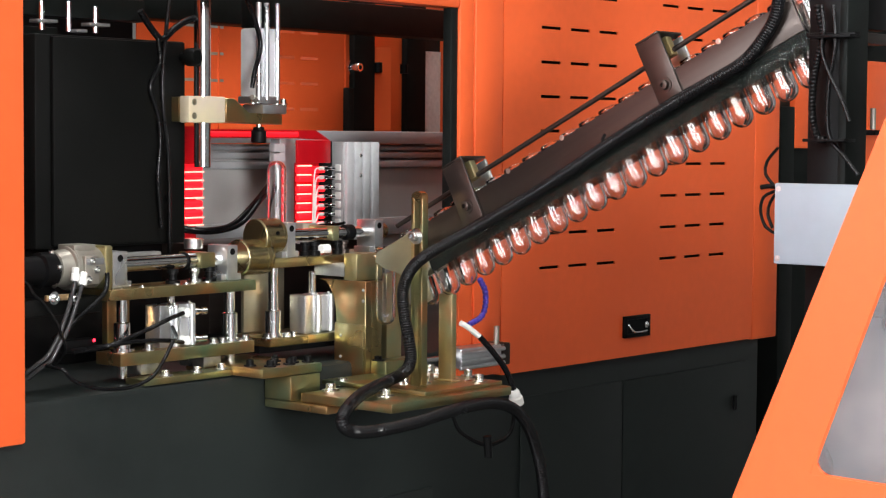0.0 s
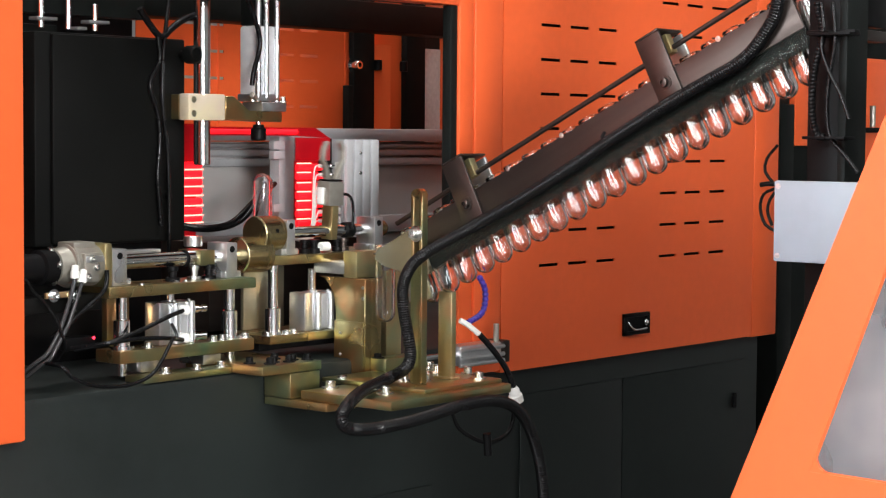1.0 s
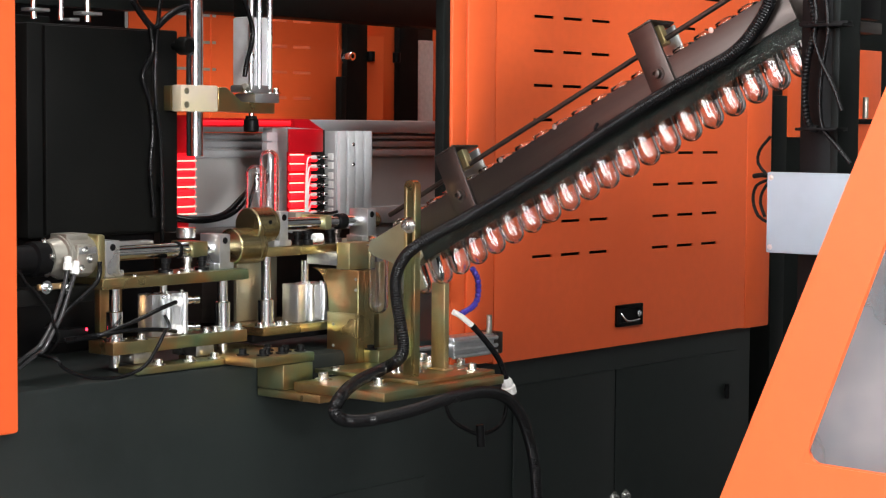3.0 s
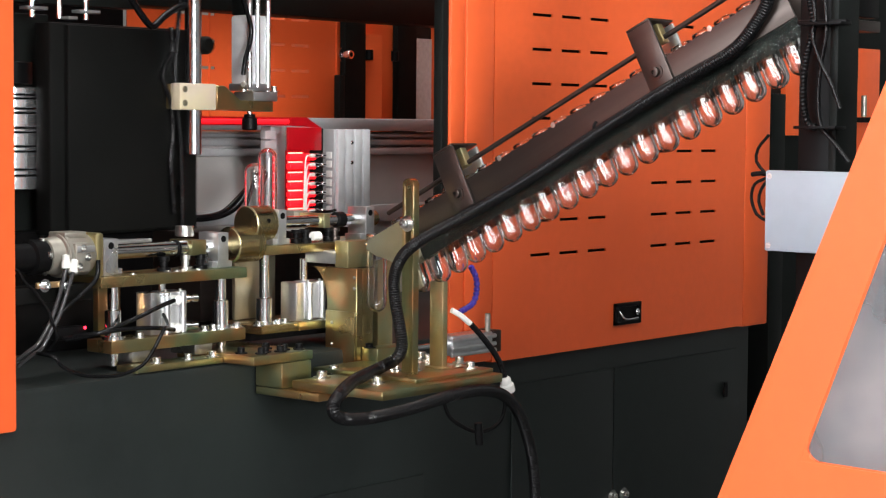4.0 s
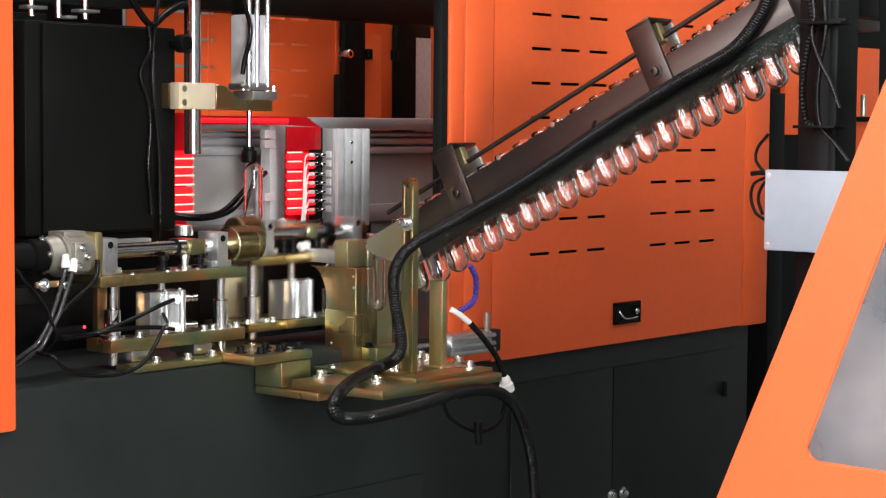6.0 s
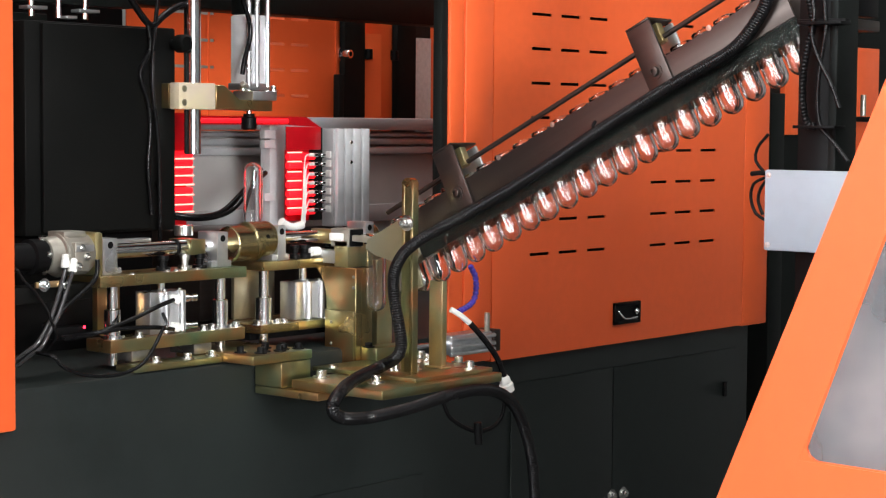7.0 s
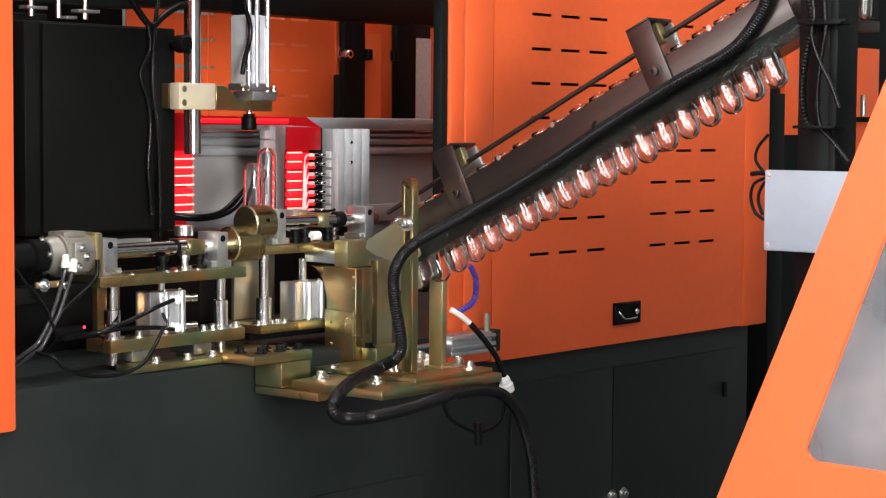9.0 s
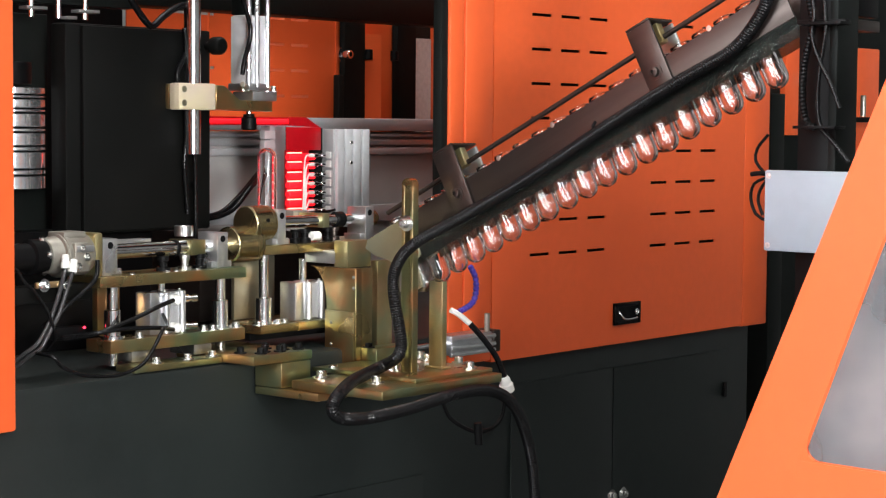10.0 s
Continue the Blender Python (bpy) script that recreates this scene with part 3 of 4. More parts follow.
def build_left_unit():
    """The second transfer unit, with its rotary actuator."""
    u = empty("outfeed_unit", AT0, "gold-plated transfer unit with rotary actuator and chrome shaft", "transfer unit")
    yf = 0.04
    part("foot_plate", box(-0.5406, -0.4007, 0.015, 0.05, 1.1072, 1.1150, 0.001), GOLD, u)
    part("lower_plate", box(-0.556, -0.338, yf, yf + 0.045, 1.1295, 1.1445, 0.0012), GOLD, u)
    part("upper_plate", box(-0.572, -0.335, yf, yf + 0.06, 1.2075, 1.2205, 0.0012), GOLD, u)
    for x in (-0.52, -0.42):
        part("rail_block", box(x, x + 0.03, 0.045, 0.09, 1.1157, 1.1293, 0.002), BOLT, u)
    for x, y in ((-0.537, 0.06), (-0.362, 0.06)):
        part("guide_rod", rod((x, y, 1.112), (x, y, 1.2073), 0.0065), CHROME, u)
        part("guide_bush", lathe((x, y, 1.1447), (x, y, 1.18), [(0, 0.015), (0.004, 0.015), (0.0045, 0.0098), (0.034, 0.0098), (0.0353, 0.008)]), CHROME, u)
    c = compact_cylinder(u, -0.484, -0.426, 0.052, 0.080, 1.1447, 1.196)
    for z in (1.152, 1.186):
        part("fitting", lathe((-0.428, 0.054, z), (-0.411, 0.050, z), [(0, 0.0055), (0.005, 0.0055), (0.0055, 0.0038), (0.010, 0.0038), (0.0105, 0.005), (0.0165, 0.005)], 14), CHROME, c)
        part("collar", rod((-0.447, 0.056, z), (-0.447, 0.044, z), 0.006), WHITE, c)
    part("flip_shaft", rod((-0.545, SHAFT_Y, 1.247), (-0.30, SHAFT_Y, 1.247), 0.009), CHROME, u)
    part("arm_stub", box(-0.412, -0.388, SHAFT_Y - 0.0115, SHAFT_Y + 0.03, 1.2375, 1.2565, 0.001), GOLD, u)
    part("shaft_ring", rod((-0.432, SHAFT_Y, 1.247), (-0.427, SHAFT_Y, 1.247), 0.0105), BLACK, u)
    bearing_block(u, -0.557, -0.535, 0.052, 0.088, 1.2207, 1.264)
    bearing_block(u, -0.374, -0.356, 0.052, 0.088, 1.2207, 1.2645)
    part("round_weight", lathe((-0.340, SHAFT_Y, 1.247), (-0.293, SHAFT_Y, 1.247), [(0, 0), (0, 0.0215), (0.0015, 0.023), (0.0455, 0.023), (0.047, 0.0215), (0.047, 0)], 40), BRASS, u, "turned brass round weight")
    part("flange_plate", box(-0.572, -0.560, 0.048, 0.095, 1.2205, 1.272, 0.003), GOLD_PALE, u)
    a = part("rotary_actuator", lathe((-0.635, SHAFT_Y, 1.247), (-0.572, SHAFT_Y, 1.247), [(0, 0.012), (0.004, 0.020), (0.02, 0.022), (0.021, 0.025), (0.06, 0.025), (0.063, 0.023)], 32), CAST, u, "cast aluminium rotary actuator")
    part("port_block", box(-0.606, -0.584, 0.043, 0.06, 1.228, 1.262, 0.002), CAST, a)
    part("top_plate", box(-0.612, -0.580, 0.055, 0.085, 1.2655, 1.274, 0.0015), CAST, a)
    part("body_ring", lathe((-0.612, SHAFT_Y, 1.247), (-0.606, SHAFT_Y, 1.247), [(0, 0.025), (0.001, 0.0262), (0.005, 0.0262), (0.006, 0.025)], 32), CAST, a)
    bolts(a, [(-0.595, 0.043, 1.255), (-0.600, 0.043, 1.234), (-0.588, 0.043, 1.245)], 0.0028, 0.003, (0, -1, 0))
    part("end_boss", lathe((-0.70, SHAFT_Y, 1.246), (-0.634, SHAFT_Y, 1.246), [(0, 0.012), (0.010, 0.012), (0.011, 0.0165), (0.046, 0.0165), (0.048, 0.0205), (0.066, 0.0205)], 28), BLACK, a)
    part("cover_plate", box(-0.604, -0.578, 0.0425, 0.045, 1.251, 1.2585, 0.001), ALU, a)
    part("gold_tab", box(-0.665, -0.615, 0.038, 0.043, 1.213, 1.220, 0.002), GOLD_PALE, a, "gold adjusting tab")
    bolts(a, [(-0.655, 0.038, 1.2165), (-0.628, 0.038, 1.2145)], 0.0045, 0.007, (0, -1, 0), material=CHROME)
    bolts(a, [(-0.636, SHAFT_Y + 0.019 * math.cos(k), 1.247 + 0.019 * math.sin(k)) for k in (0.6, 1.8, 3.0, 4.2, 5.4)], 0.003, 0.004, (-1, 0, 0))
    for xa_, za_, xb_, zb_ in ((-0.6255, 1.2500, -0.6276, 1.2337), (-0.6130, 1.2440, -0.6180, 1.2285)):
        part("fitting", lathe((xa_, 0.036, za_), (xb_, 0.034, zb_), [(0, 0.003), (0.001, 0.0042), (0.007, 0.0042), (0.0075, 0.0052), (0.0155, 0.0052), (0.016, 0.004)], 16), WHITE, a, "white push-in fitting")
    bolts(u, [(x, yf + 0.009, 1.2205) for x in (-0.515, -0.46, -0.445, -0.41)], 0.003, 0.002)
    bolts(u, [(x, yf + 0.009, 1.1445) for x in (-0.505, -0.40, -0.385, -0.345)], 0.0048, 0.007)
    bolts(u, [(x, 0.024, 1.1155) for x in (-0.50, -0.45, -0.41)], 0.005, 0.007)
    for x, m in ((-0.455, BLACK), (-0.42, BOLT), (-0.395, BLACK)):
        part("stop_stud", lathe((x, 0.062, 1.2207), (x, 0.062, 1.24), [(0, 0.009), (0.004, 0.009), (0.0045, 0.005), (0.012, 0.005), (0.0125, 0.007), (0.018, 0.007)]), m, u)
    part("silver_linkage", box(-0.53, -0.44, 0.10, 0.115, 1.252, 1.258, 0.001), ALU, u)
    part("cap_nut", rod((-0.40, 0.085, 1.26), (-0.40, 0.085, 1.273), 0.012), BOLT, u)
    part("rear_web", box(-0.53, -0.495, 0.095, 0.105, 1.146, 1.207, 0.001), GOLD, u)
    part("sensor_body", box(-0.60, -0.555, 0.085, 0.10, 1.145, 1.160, 0.002), BLACK, u)
    part("sensor_light", rod((-0.5593, 0.0848, 1.1581), (-0.5593, 0.083, 1.1581), 0.0018, 10), LED, u, "red sensor light")
    # brown arm in shade: the shade is put into its black colour
    part("lower_arm", box(-0.72, -0.575, 0.05, 0.08, 1.195, 1.214, 0.002), MATTBLACK, u)


build_bracket()
build_column()
build_posts()
SLIDE = build_slide()
LIFT = build_lift()
FLIP = build_flipper()
build_left_unit()

# ---------------------------------------------------------------- oven, press, mould
def build_oven():
    o = empty("infrared_oven", AT0, "infrared preform oven with glowing red lamp banks and aluminium sides", "oven")
    y = 0.30
    xa, xb = -0.2179, -0.1862
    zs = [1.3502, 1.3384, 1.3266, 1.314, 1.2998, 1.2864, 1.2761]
    part("lamp_reflector", box(xa - 0.03, xb, y + 0.014, y + 0.018, zs[-1] - 0.02, 1.4138, 0), REDLIT, o)
    # oversized glowing tubes fill the bank with the reflector's red light
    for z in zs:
        part("lamp_glow", rod((xa - 0.02, y + 0.004, z + 0.006), (xb, y + 0.004, z + 0.006), 0.0048, 12), RED_GLOW, o)
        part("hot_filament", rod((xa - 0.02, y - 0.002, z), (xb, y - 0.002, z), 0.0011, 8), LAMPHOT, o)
    xc, xd = -0.0286, 0.0332
    y = 0.27
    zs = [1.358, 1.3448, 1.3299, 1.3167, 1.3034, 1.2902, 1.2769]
    part("hood_plate", box(xc, xd + 0.009, y, y + 0.004, zs[0] + 0.004, 1.3955, 0.001), REDLIT, o)
    part("lamp_reflector", box(xc + 0.014, xd, y + 0.016, y + 0.02, zs[-1] - 0.02, zs[0] + 0.004, 0), REDLIT, o)
    # same oversized tubes here: glow in place of the lit reflector
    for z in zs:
        part("lamp_glow", rod((xc + 0.006, y + 0.006, z - 0.006), (xd, y + 0.006, z - 0.006), 0.0048, 12), RED_GLOW, o)
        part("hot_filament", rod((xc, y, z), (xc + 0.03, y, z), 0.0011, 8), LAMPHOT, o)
        lamp = part("lamp_holder", lathe((xd - 0.010, y - 0.002, z - 0.004), (xd + 0.026, y - 0.002, z - 0.004), [(0, 0.002), (0.001, 0.0032), (0.008, 0.0034), (0.009, 0.0018), (0.016, 0.0018), (0.017, 0.0028), (0.024, 0.0028), (0.025, 0.0018)], 14), CHROME, o)
        part("holder_clip", box(xd + 0.003, xd + 0.017, y + 0.001, y + 0.008, z - 0.0085, z - 0.0005, 0.0008), FRAME, lamp)
        part("clip_plate", box(xd + 0.0245, xd + 0.032, y - 0.004, y + 0.006, z - 0.0085, z + 0.0015, 0.0008), CERAMIC, lamp)
        part("holder_end", rod((xd - 0.018, y - 0.002, z - 0.004), (xd - 0.009, y - 0.002, z - 0.004), 0.0028, 12), CERAMIC, lamp)
    for k, z in enumerate(zs):
        x0 = xc + 0.024 + 0.0022 * (k % 3)
        low = zs[-1] - 0.022
        part("lamp_wire", tube([(xd - 0.018, y - 0.003, z - 0.004), (x0 + 0.008, y - 0.008, z - 0.004), (x0 + 0.001, y - 0.011, z - 0.012), (x0 - 0.001, y - 0.011, 0.6 * z + 0.4 * low), (x0 - 0.003 - 0.003 * (k % 2), y - 0.011, low)], 0.0012, 7, 0.004), WHITE, o, "white lamp wire")
    part("side_strip", box(xd + 0.001, xd + 0.022, y + 0.009, y + 0.02, zs[-1] - 0.02, 1.3945, 0.001), FRAME, o)
    # finned aluminium side of the lamp bank
    xe, xf = 0.0604, 0.1357
    za, zt2 = 1.2471, 1.3931
    # backing is a darker grey, which paints shade into the gaps between fins
    side = part("finned_side", box(xe, xf, 0.2625, 0.285, za, zt2, 0.001), RAILGREY, o, "extruded aluminium finned side")
    w = (xf - xe) / 4
    for k in range(4):
        part("fin", box(xe + k * w + 0.0025, xe + (k + 1) * w - 0.0015, 0.2555, 0.2623, za, zt2, 0.0015), EXTRUSION, side)
    for z in (0.02, 0.05, 0.16):
        part("screw", rod((xe + 0.032, 0.254, 1.3931 - z), (xe + 0.032, 0.258, 1.3931 - z), 0.003, 10), BOLT, o)
    # top rail between banks, lamp red in its colour, and its steel end
    part("top_rail", prism([(-0.2304, 0.29), (0.0165, 0.29), (0.0165, 0.36), (-0.2304, 0.36)], "z", 1.398, 1.4102, 0), REDLIT, o)
    part("mitre_plate", prism([(-0.0161, 1.41), (0.0159, 1.4103), (0.0461, 1.3954), (-0.0161, 1.3977)], "y", 0.276, 0.281, 0), REDLIT, o)
    # glowing rod added so that the rail reads as lit red
    part("rail_glow", rod((-0.2127, 0.283, 1.4037), (0.0056, 0.283, 1.4037), 0.0035, 10), RED_GLOW, o)
    part("aluminium_upright", box(-0.0045, 0.0275, 0.33, 0.35, 1.2, 1.3973, 0.001), EXTRUSION, o)
    for q in (238, 256, 352):
        part("hinge_block", box(-0.0271, -0.0048, 0.318, 0.329, 1.384 - (q - 238) / 1230 - 0.006, 1.384 - (q - 238) / 1230 + 0.006, 0.001), EXTRUSION, o)
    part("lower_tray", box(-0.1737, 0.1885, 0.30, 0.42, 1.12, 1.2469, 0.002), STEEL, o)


def build_rear_rail():
    r = empty("rear_rail", AT0, "grey extruded rail over a plain sheet inside the machine", "rail")
    y = 0.48
    x0, x1 = -0.0684, 0.028
    x1 = max(x1, 0.5676)
    part("cover_sheet", box(x0, x1, y + 0.012, y + 0.016, 1.11, 1.3883, 0), GREYSHEET, r)
    part("top_cap", box(x0, x1, y - 0.01, y + 0.06, 1.3896, 1.4105, 0.002), RAILGREY, r)
    for a, b in ((235, 243), (246, 258), (262, 276)):
        part("rail_profile", box(x0, x1, y, y + 0.011, 1.3858 - (b - 235) / 1120, 1.3858 - (a - 235) / 1120, 0.002), RAILGREY, r)
    part("lower_rail", box(x0, x1, y - 0.005, y + 0.011, 1.2358, 1.2646, 0.002), RAILGREY, r)


def build_press():
    p = empty("press_station", AT0, "gold clamp arm on a chrome pole holding a silver press cylinder", "press arm")
    y = 0.197
    x = -0.2821
    part("pole", rod((x, y, 1.3587), (x, y, 2.15), 0.0112, 28), CHROME, p)
    zt, zb = 1.4527, 1.4177
    xr = -0.255
    part("clamp_block", box(-0.3203, xr, y - 0.016, y + 0.003, zb, zt, 0.002), CREAM, p, "bright passivated clamp block")
    part("clamp_half", box(-0.3203, x + 0.02, y + 0.0045, y + 0.026, zb + 0.001, zt - 0.001, 0.002), GOLD, p)
    xe = -0.1482
    part("arm", prism([(xr + 0.0005, zt - 0.002), (xr + 0.016, zt - 0.002), (xr + 0.045, zb + 0.014), (xe, zb + 0.014), (xe, zb - 0.001), (xr + 0.0005, zb + 0.001)], "y", y - 0.016, y + 0.02, 0.001), GOLD, p)
    bolts(p, [(-0.311, y - 0.016, zt - 0.008), (-0.311, y - 0.016, zb + 0.009)], 0.0026, 0.0012, (0, -1, 0), material=OLIVE)
    xm, z0 = FLIP_X - 0.008, 1.431
    part("mount_plate", box(xm - 0.012, -0.1434, y - 0.02, y + 0.02, z0, z0 + 0.013, 0.002), ALU, p)
    c = part("press_cylinder", box(xm - 0.02, xm + 0.02, y - 0.017, y + 0.017, z0 + 0.022, z0 + 0.116, 0.004), EXTRUSION, p, "silver square-bodied pneumatic cylinder")
    for dx in (-0.018, -0.003, 0.017):
        part("tie_rod", rod((xm + dx, y - 0.018, z0 + 0.018), (xm + dx, y - 0.018, z0 + 0.150), 0.0038), ALU, c)
    part("end_cap", box(xm - 0.021, xm + 0.021, y - 0.02, y + 0.02, z0 + 0.0135, z0 + 0.024, 0.002), ALU, c)
    part("head_cap", box(xm - 0.015, xm + 0.014, y - 0.012, y + 0.02, z0 + 0.1165, z0 + 0.16, 0.002), FRAME, c)
    bolts(p, [(xm + dx, y - 0.015, z0 + 0.013) for dx in (-0.026, -0.019, 0.019, 0.032)], 0.004, 0.008)
    part("speed_fitting", rod((xm - 0.024, y - 0.02, z0 + 0.018), (xm - 0.036, y - 0.024, z0 + 0.022), 0.004), CAST, c)
    part("air_tube", tube([(-0.2216, 0.165, 1.4652), (-0.2174, 0.165, 1.4857), (-0.209, 0.165, 1.5085), (-0.2069, 0.165, 1.529), (-0.2143, 0.165, 1.5497), (-0.2227, 0.165, 1.5679), (-0.2331, 0.165, 1.586)], 0.0032), RUBBER, c)
    # the pad on its piston rod
    d = empty("press_pad", AT0, "black rubber press pad on a chrome piston rod", "press pad")
    part("pad", lathe((xm, y, 1.3911), (xm, y, 1.412), [(0, 0.0085), (0.002, 0.0105), (0.016, 0.0105), (0.018, 0.008), (0.022, 0.0075)]), BLACK, d)
    part("piston_rod", rod((xm, y, 1.4104), (xm, y, z0 + 0.05), 0.0035), CHROME, d)
    return d


def build_mould():
    m = empty("mould_guard", AT0, "matt black sliding guard plate with a round knob", "guard plate")
    y = 0.215
    x0, x1 = -0.5425, -0.2956
    part("plate", box(x0, x1, y, y + 0.03, 1.2583, 1.5244, 0.003), MATTBLACK, m)
    part("front_cover", box(-0.5205, -0.3449, y - 0.008, y - 0.0005, 1.2616, 1.5219, 0.004), MATTBLACK, m)
    part("knob", lathe((x1 - 0.006, y, 1.5038), (x1 - 0.006, y - 0.03, 1.5038), [(0, 0.006), (0.012, 0.006), (0.013, 0.012), (0.026, 0.012), (0.03, 0.009)]), MATTBLACK, m)
    part("cable", tube([(-0.3566, 0.2, 1.5254), (-0.3538, 0.2, 1.4929), (-0.3702, 0.2, 1.4633), (-0.357, 0.2, 1.4272), (-0.3532, 0.2, 1.3907), (-0.3572, 0.2, 1.3468), (-0.3535, 0.2, 1.3027), (-0.3517, 0.2, 1.2806)], 0.0032), RUBBER, m)
    part("cable", tube([(x1 - 0.03, y - 0.008, 1.62), (x1 - 0.058, y - 0.02, 1.47), (x1 - 0.046, y - 0.018, 1.36), (x1 - 0.042, y - 0.016, 1.22)], 0.0028), RUBBER, m)
    bolts(m, [(x1 - 0.032, y, 1.317)], 0.004, 0.006, (0, -1, 0), material=BLACK)
    # black boxes added where the space below the guard is only dark
    bed = empty("dark_gap_fill", AT0, "black filler boxes for the darkness under the sliding guard", "machine bed")
    part("gap_fill_plate", box(-1.2, -0.3052, 0.25, 0.29, 1.1902, 1.262, 0.002), BLACK, bed)
    part("gap_fill_skirt", box(-1.2, -0.3052, 0.253, 0.29, 1.1072, 1.190, 0.002), BLACK, bed)
    w = empty("blow_mould", AT0, "polished ribbed metal blow mould half", "mould")
    y = 0.27
    x0, x1 = -0.5201 - 0.03, -0.457
    z0, z1 = 1.3152, 1.4382
    part("backing", box(x0 - 0.02, x1 + 0.01, y + 0.02, y + 0.1, z0 - 0.06, z1 + 0.1, 0.002), FRAME, w)
    zz = z0
    for h in (0.018, 0.007, 0.022, 0.006, 0.017, 0.005, 0.018, 0.005, 0.012, 0.004, 0.010):
        part("mould_ring", lathe((0.5 * (x0 + x1), y + 0.03, zz), (0.5 * (x0 + x1), y + 0.03, zz + h), [(0, 0.044), (0.0012, 0.0465), (h - 0.0022, 0.0465), (h - 0.0012, 0.043)], 40), POLISHED, w)
        zz += h + 0.0006
    part("mould_head", rod((0.5 * (x0 + x1), y + 0.03, zz + 0.002), (0.5 * (x0 + x1), y + 0.03, zz + 0.03), 0.03), BLACK, w)
    t = empty("top_clamps", AT0, "row of silver clamp screws under the top beam", "clamp row")
    part("clamp_bar", box(-0.5447, -0.3439, 0.24, 0.26, 1.5483, 1.577, 0.002), FRAME, t)
    for px_x, zc, h in ((-0.5192, 1.5295, 0.016), (-0.4769, 1.5294, 0.018), (-0.4342, 1.5293, 0.014)):
        part("clamp_screw", rod((px_x, 0.232, zc), (px_x, 0.232, zc + h + 0.02), 0.004), CHROME, t)
    for xa, xb, zc in ((-0.5322, -0.5008, 1.541), (-0.4507, -0.4176, 1.5404), (-0.4688, -0.4543, 1.5313)):
        part("clamp_tab", box(xa, xb, 0.222, 0.2395, zc - 0.002, zc + 0.002, 0.0008), ALU, t)
    return m


build_oven()
build_rear_rail()
PAD = build_press()
GUARD = build_mould()

# ---------------------------------------------------------------- chute and preforms
CHUTE = pose(-0.17, 0, 1.2498, -26.8)


def build_preform():
    """A clear preform: neck ring at the origin, body up +z to the round closed end."""
    p = empty("preform", AT0, "clear PET bottle preform with threaded neck", "preform", group="preforms")
    L, R, T = 0.0885, 0.0132, 0.0022
    prof = [(-0.0135, 0.0118), (-0.0135, 0.0135), (-0.0125, 0.0138)]
    for k in range(2):
        z = -0.0110 + 0.0035 * k
        prof += [(z, 0.0125), (z + 0.0008, 0.0142), (z + 0.0018, 0.0142), (z + 0.0026, 0.0125)]
    prof += [(-0.0025, 0.0125), (-0.002, 0.0158), (0.0, 0.0158), (0.0006, 0.0125), (0.008, 0.0128), (0.016, R)]
    for k in range(8):
        a = math.pi / 2 * k / 8
        prof.append((L - R + R * math.sin(a), R * math.cos(a)))
    prof.append((L, 0))
    ri = R - T
    for k in range(7, -1, -1):
        a = math.pi / 2 * k / 8
        prof.append((L - R + ri * math.sin(a), max(ri * math.cos(a), 0.0001)))
    prof += [(0.016, ri), (0.004, 0.0106), (-0.0135, 0.0108), (-0.0135, 0.0118)]
    # open profile: close by hand, so no cap faces
    seg = 28
    bm = bmesh.new()
    rings = []
    for z, r in prof[:-1]:
        rings.append([bm.verts.new((0, 0, z))] if r <= 1e-6 else [bm.verts.new((r * math.cos(2 * math.pi * k / seg), r * math.sin(2 * math.pi * k / seg), z)) for k in range(seg)])
    rings.append(rings[0])
    for r0, r1 in zip(rings, rings[1:]):
        for k in range(seg):
            j = (k + 1) % seg
            if len(r0) == 1:
                bm.faces.new((r0[0], r1[j], r1[k]))
            elif len(r1) == 1:
                bm.faces.new((r0[k], r0[j], r1[0]))
            else:
                bm.faces.new((r0[k], r0[j], r1[j], r1[k]))
    bmesh.ops.recalc_face_normals(bm, faces=bm.faces)
    part("shell", bm, PET, p)
    return p


def chute_pose(i):
    """Where the preform number i hangs on the chute, counted from the pick-up point."""
    return CHUTE @ pose(0, -0.0457 - 0.03143 * i, -0.0190, 180)


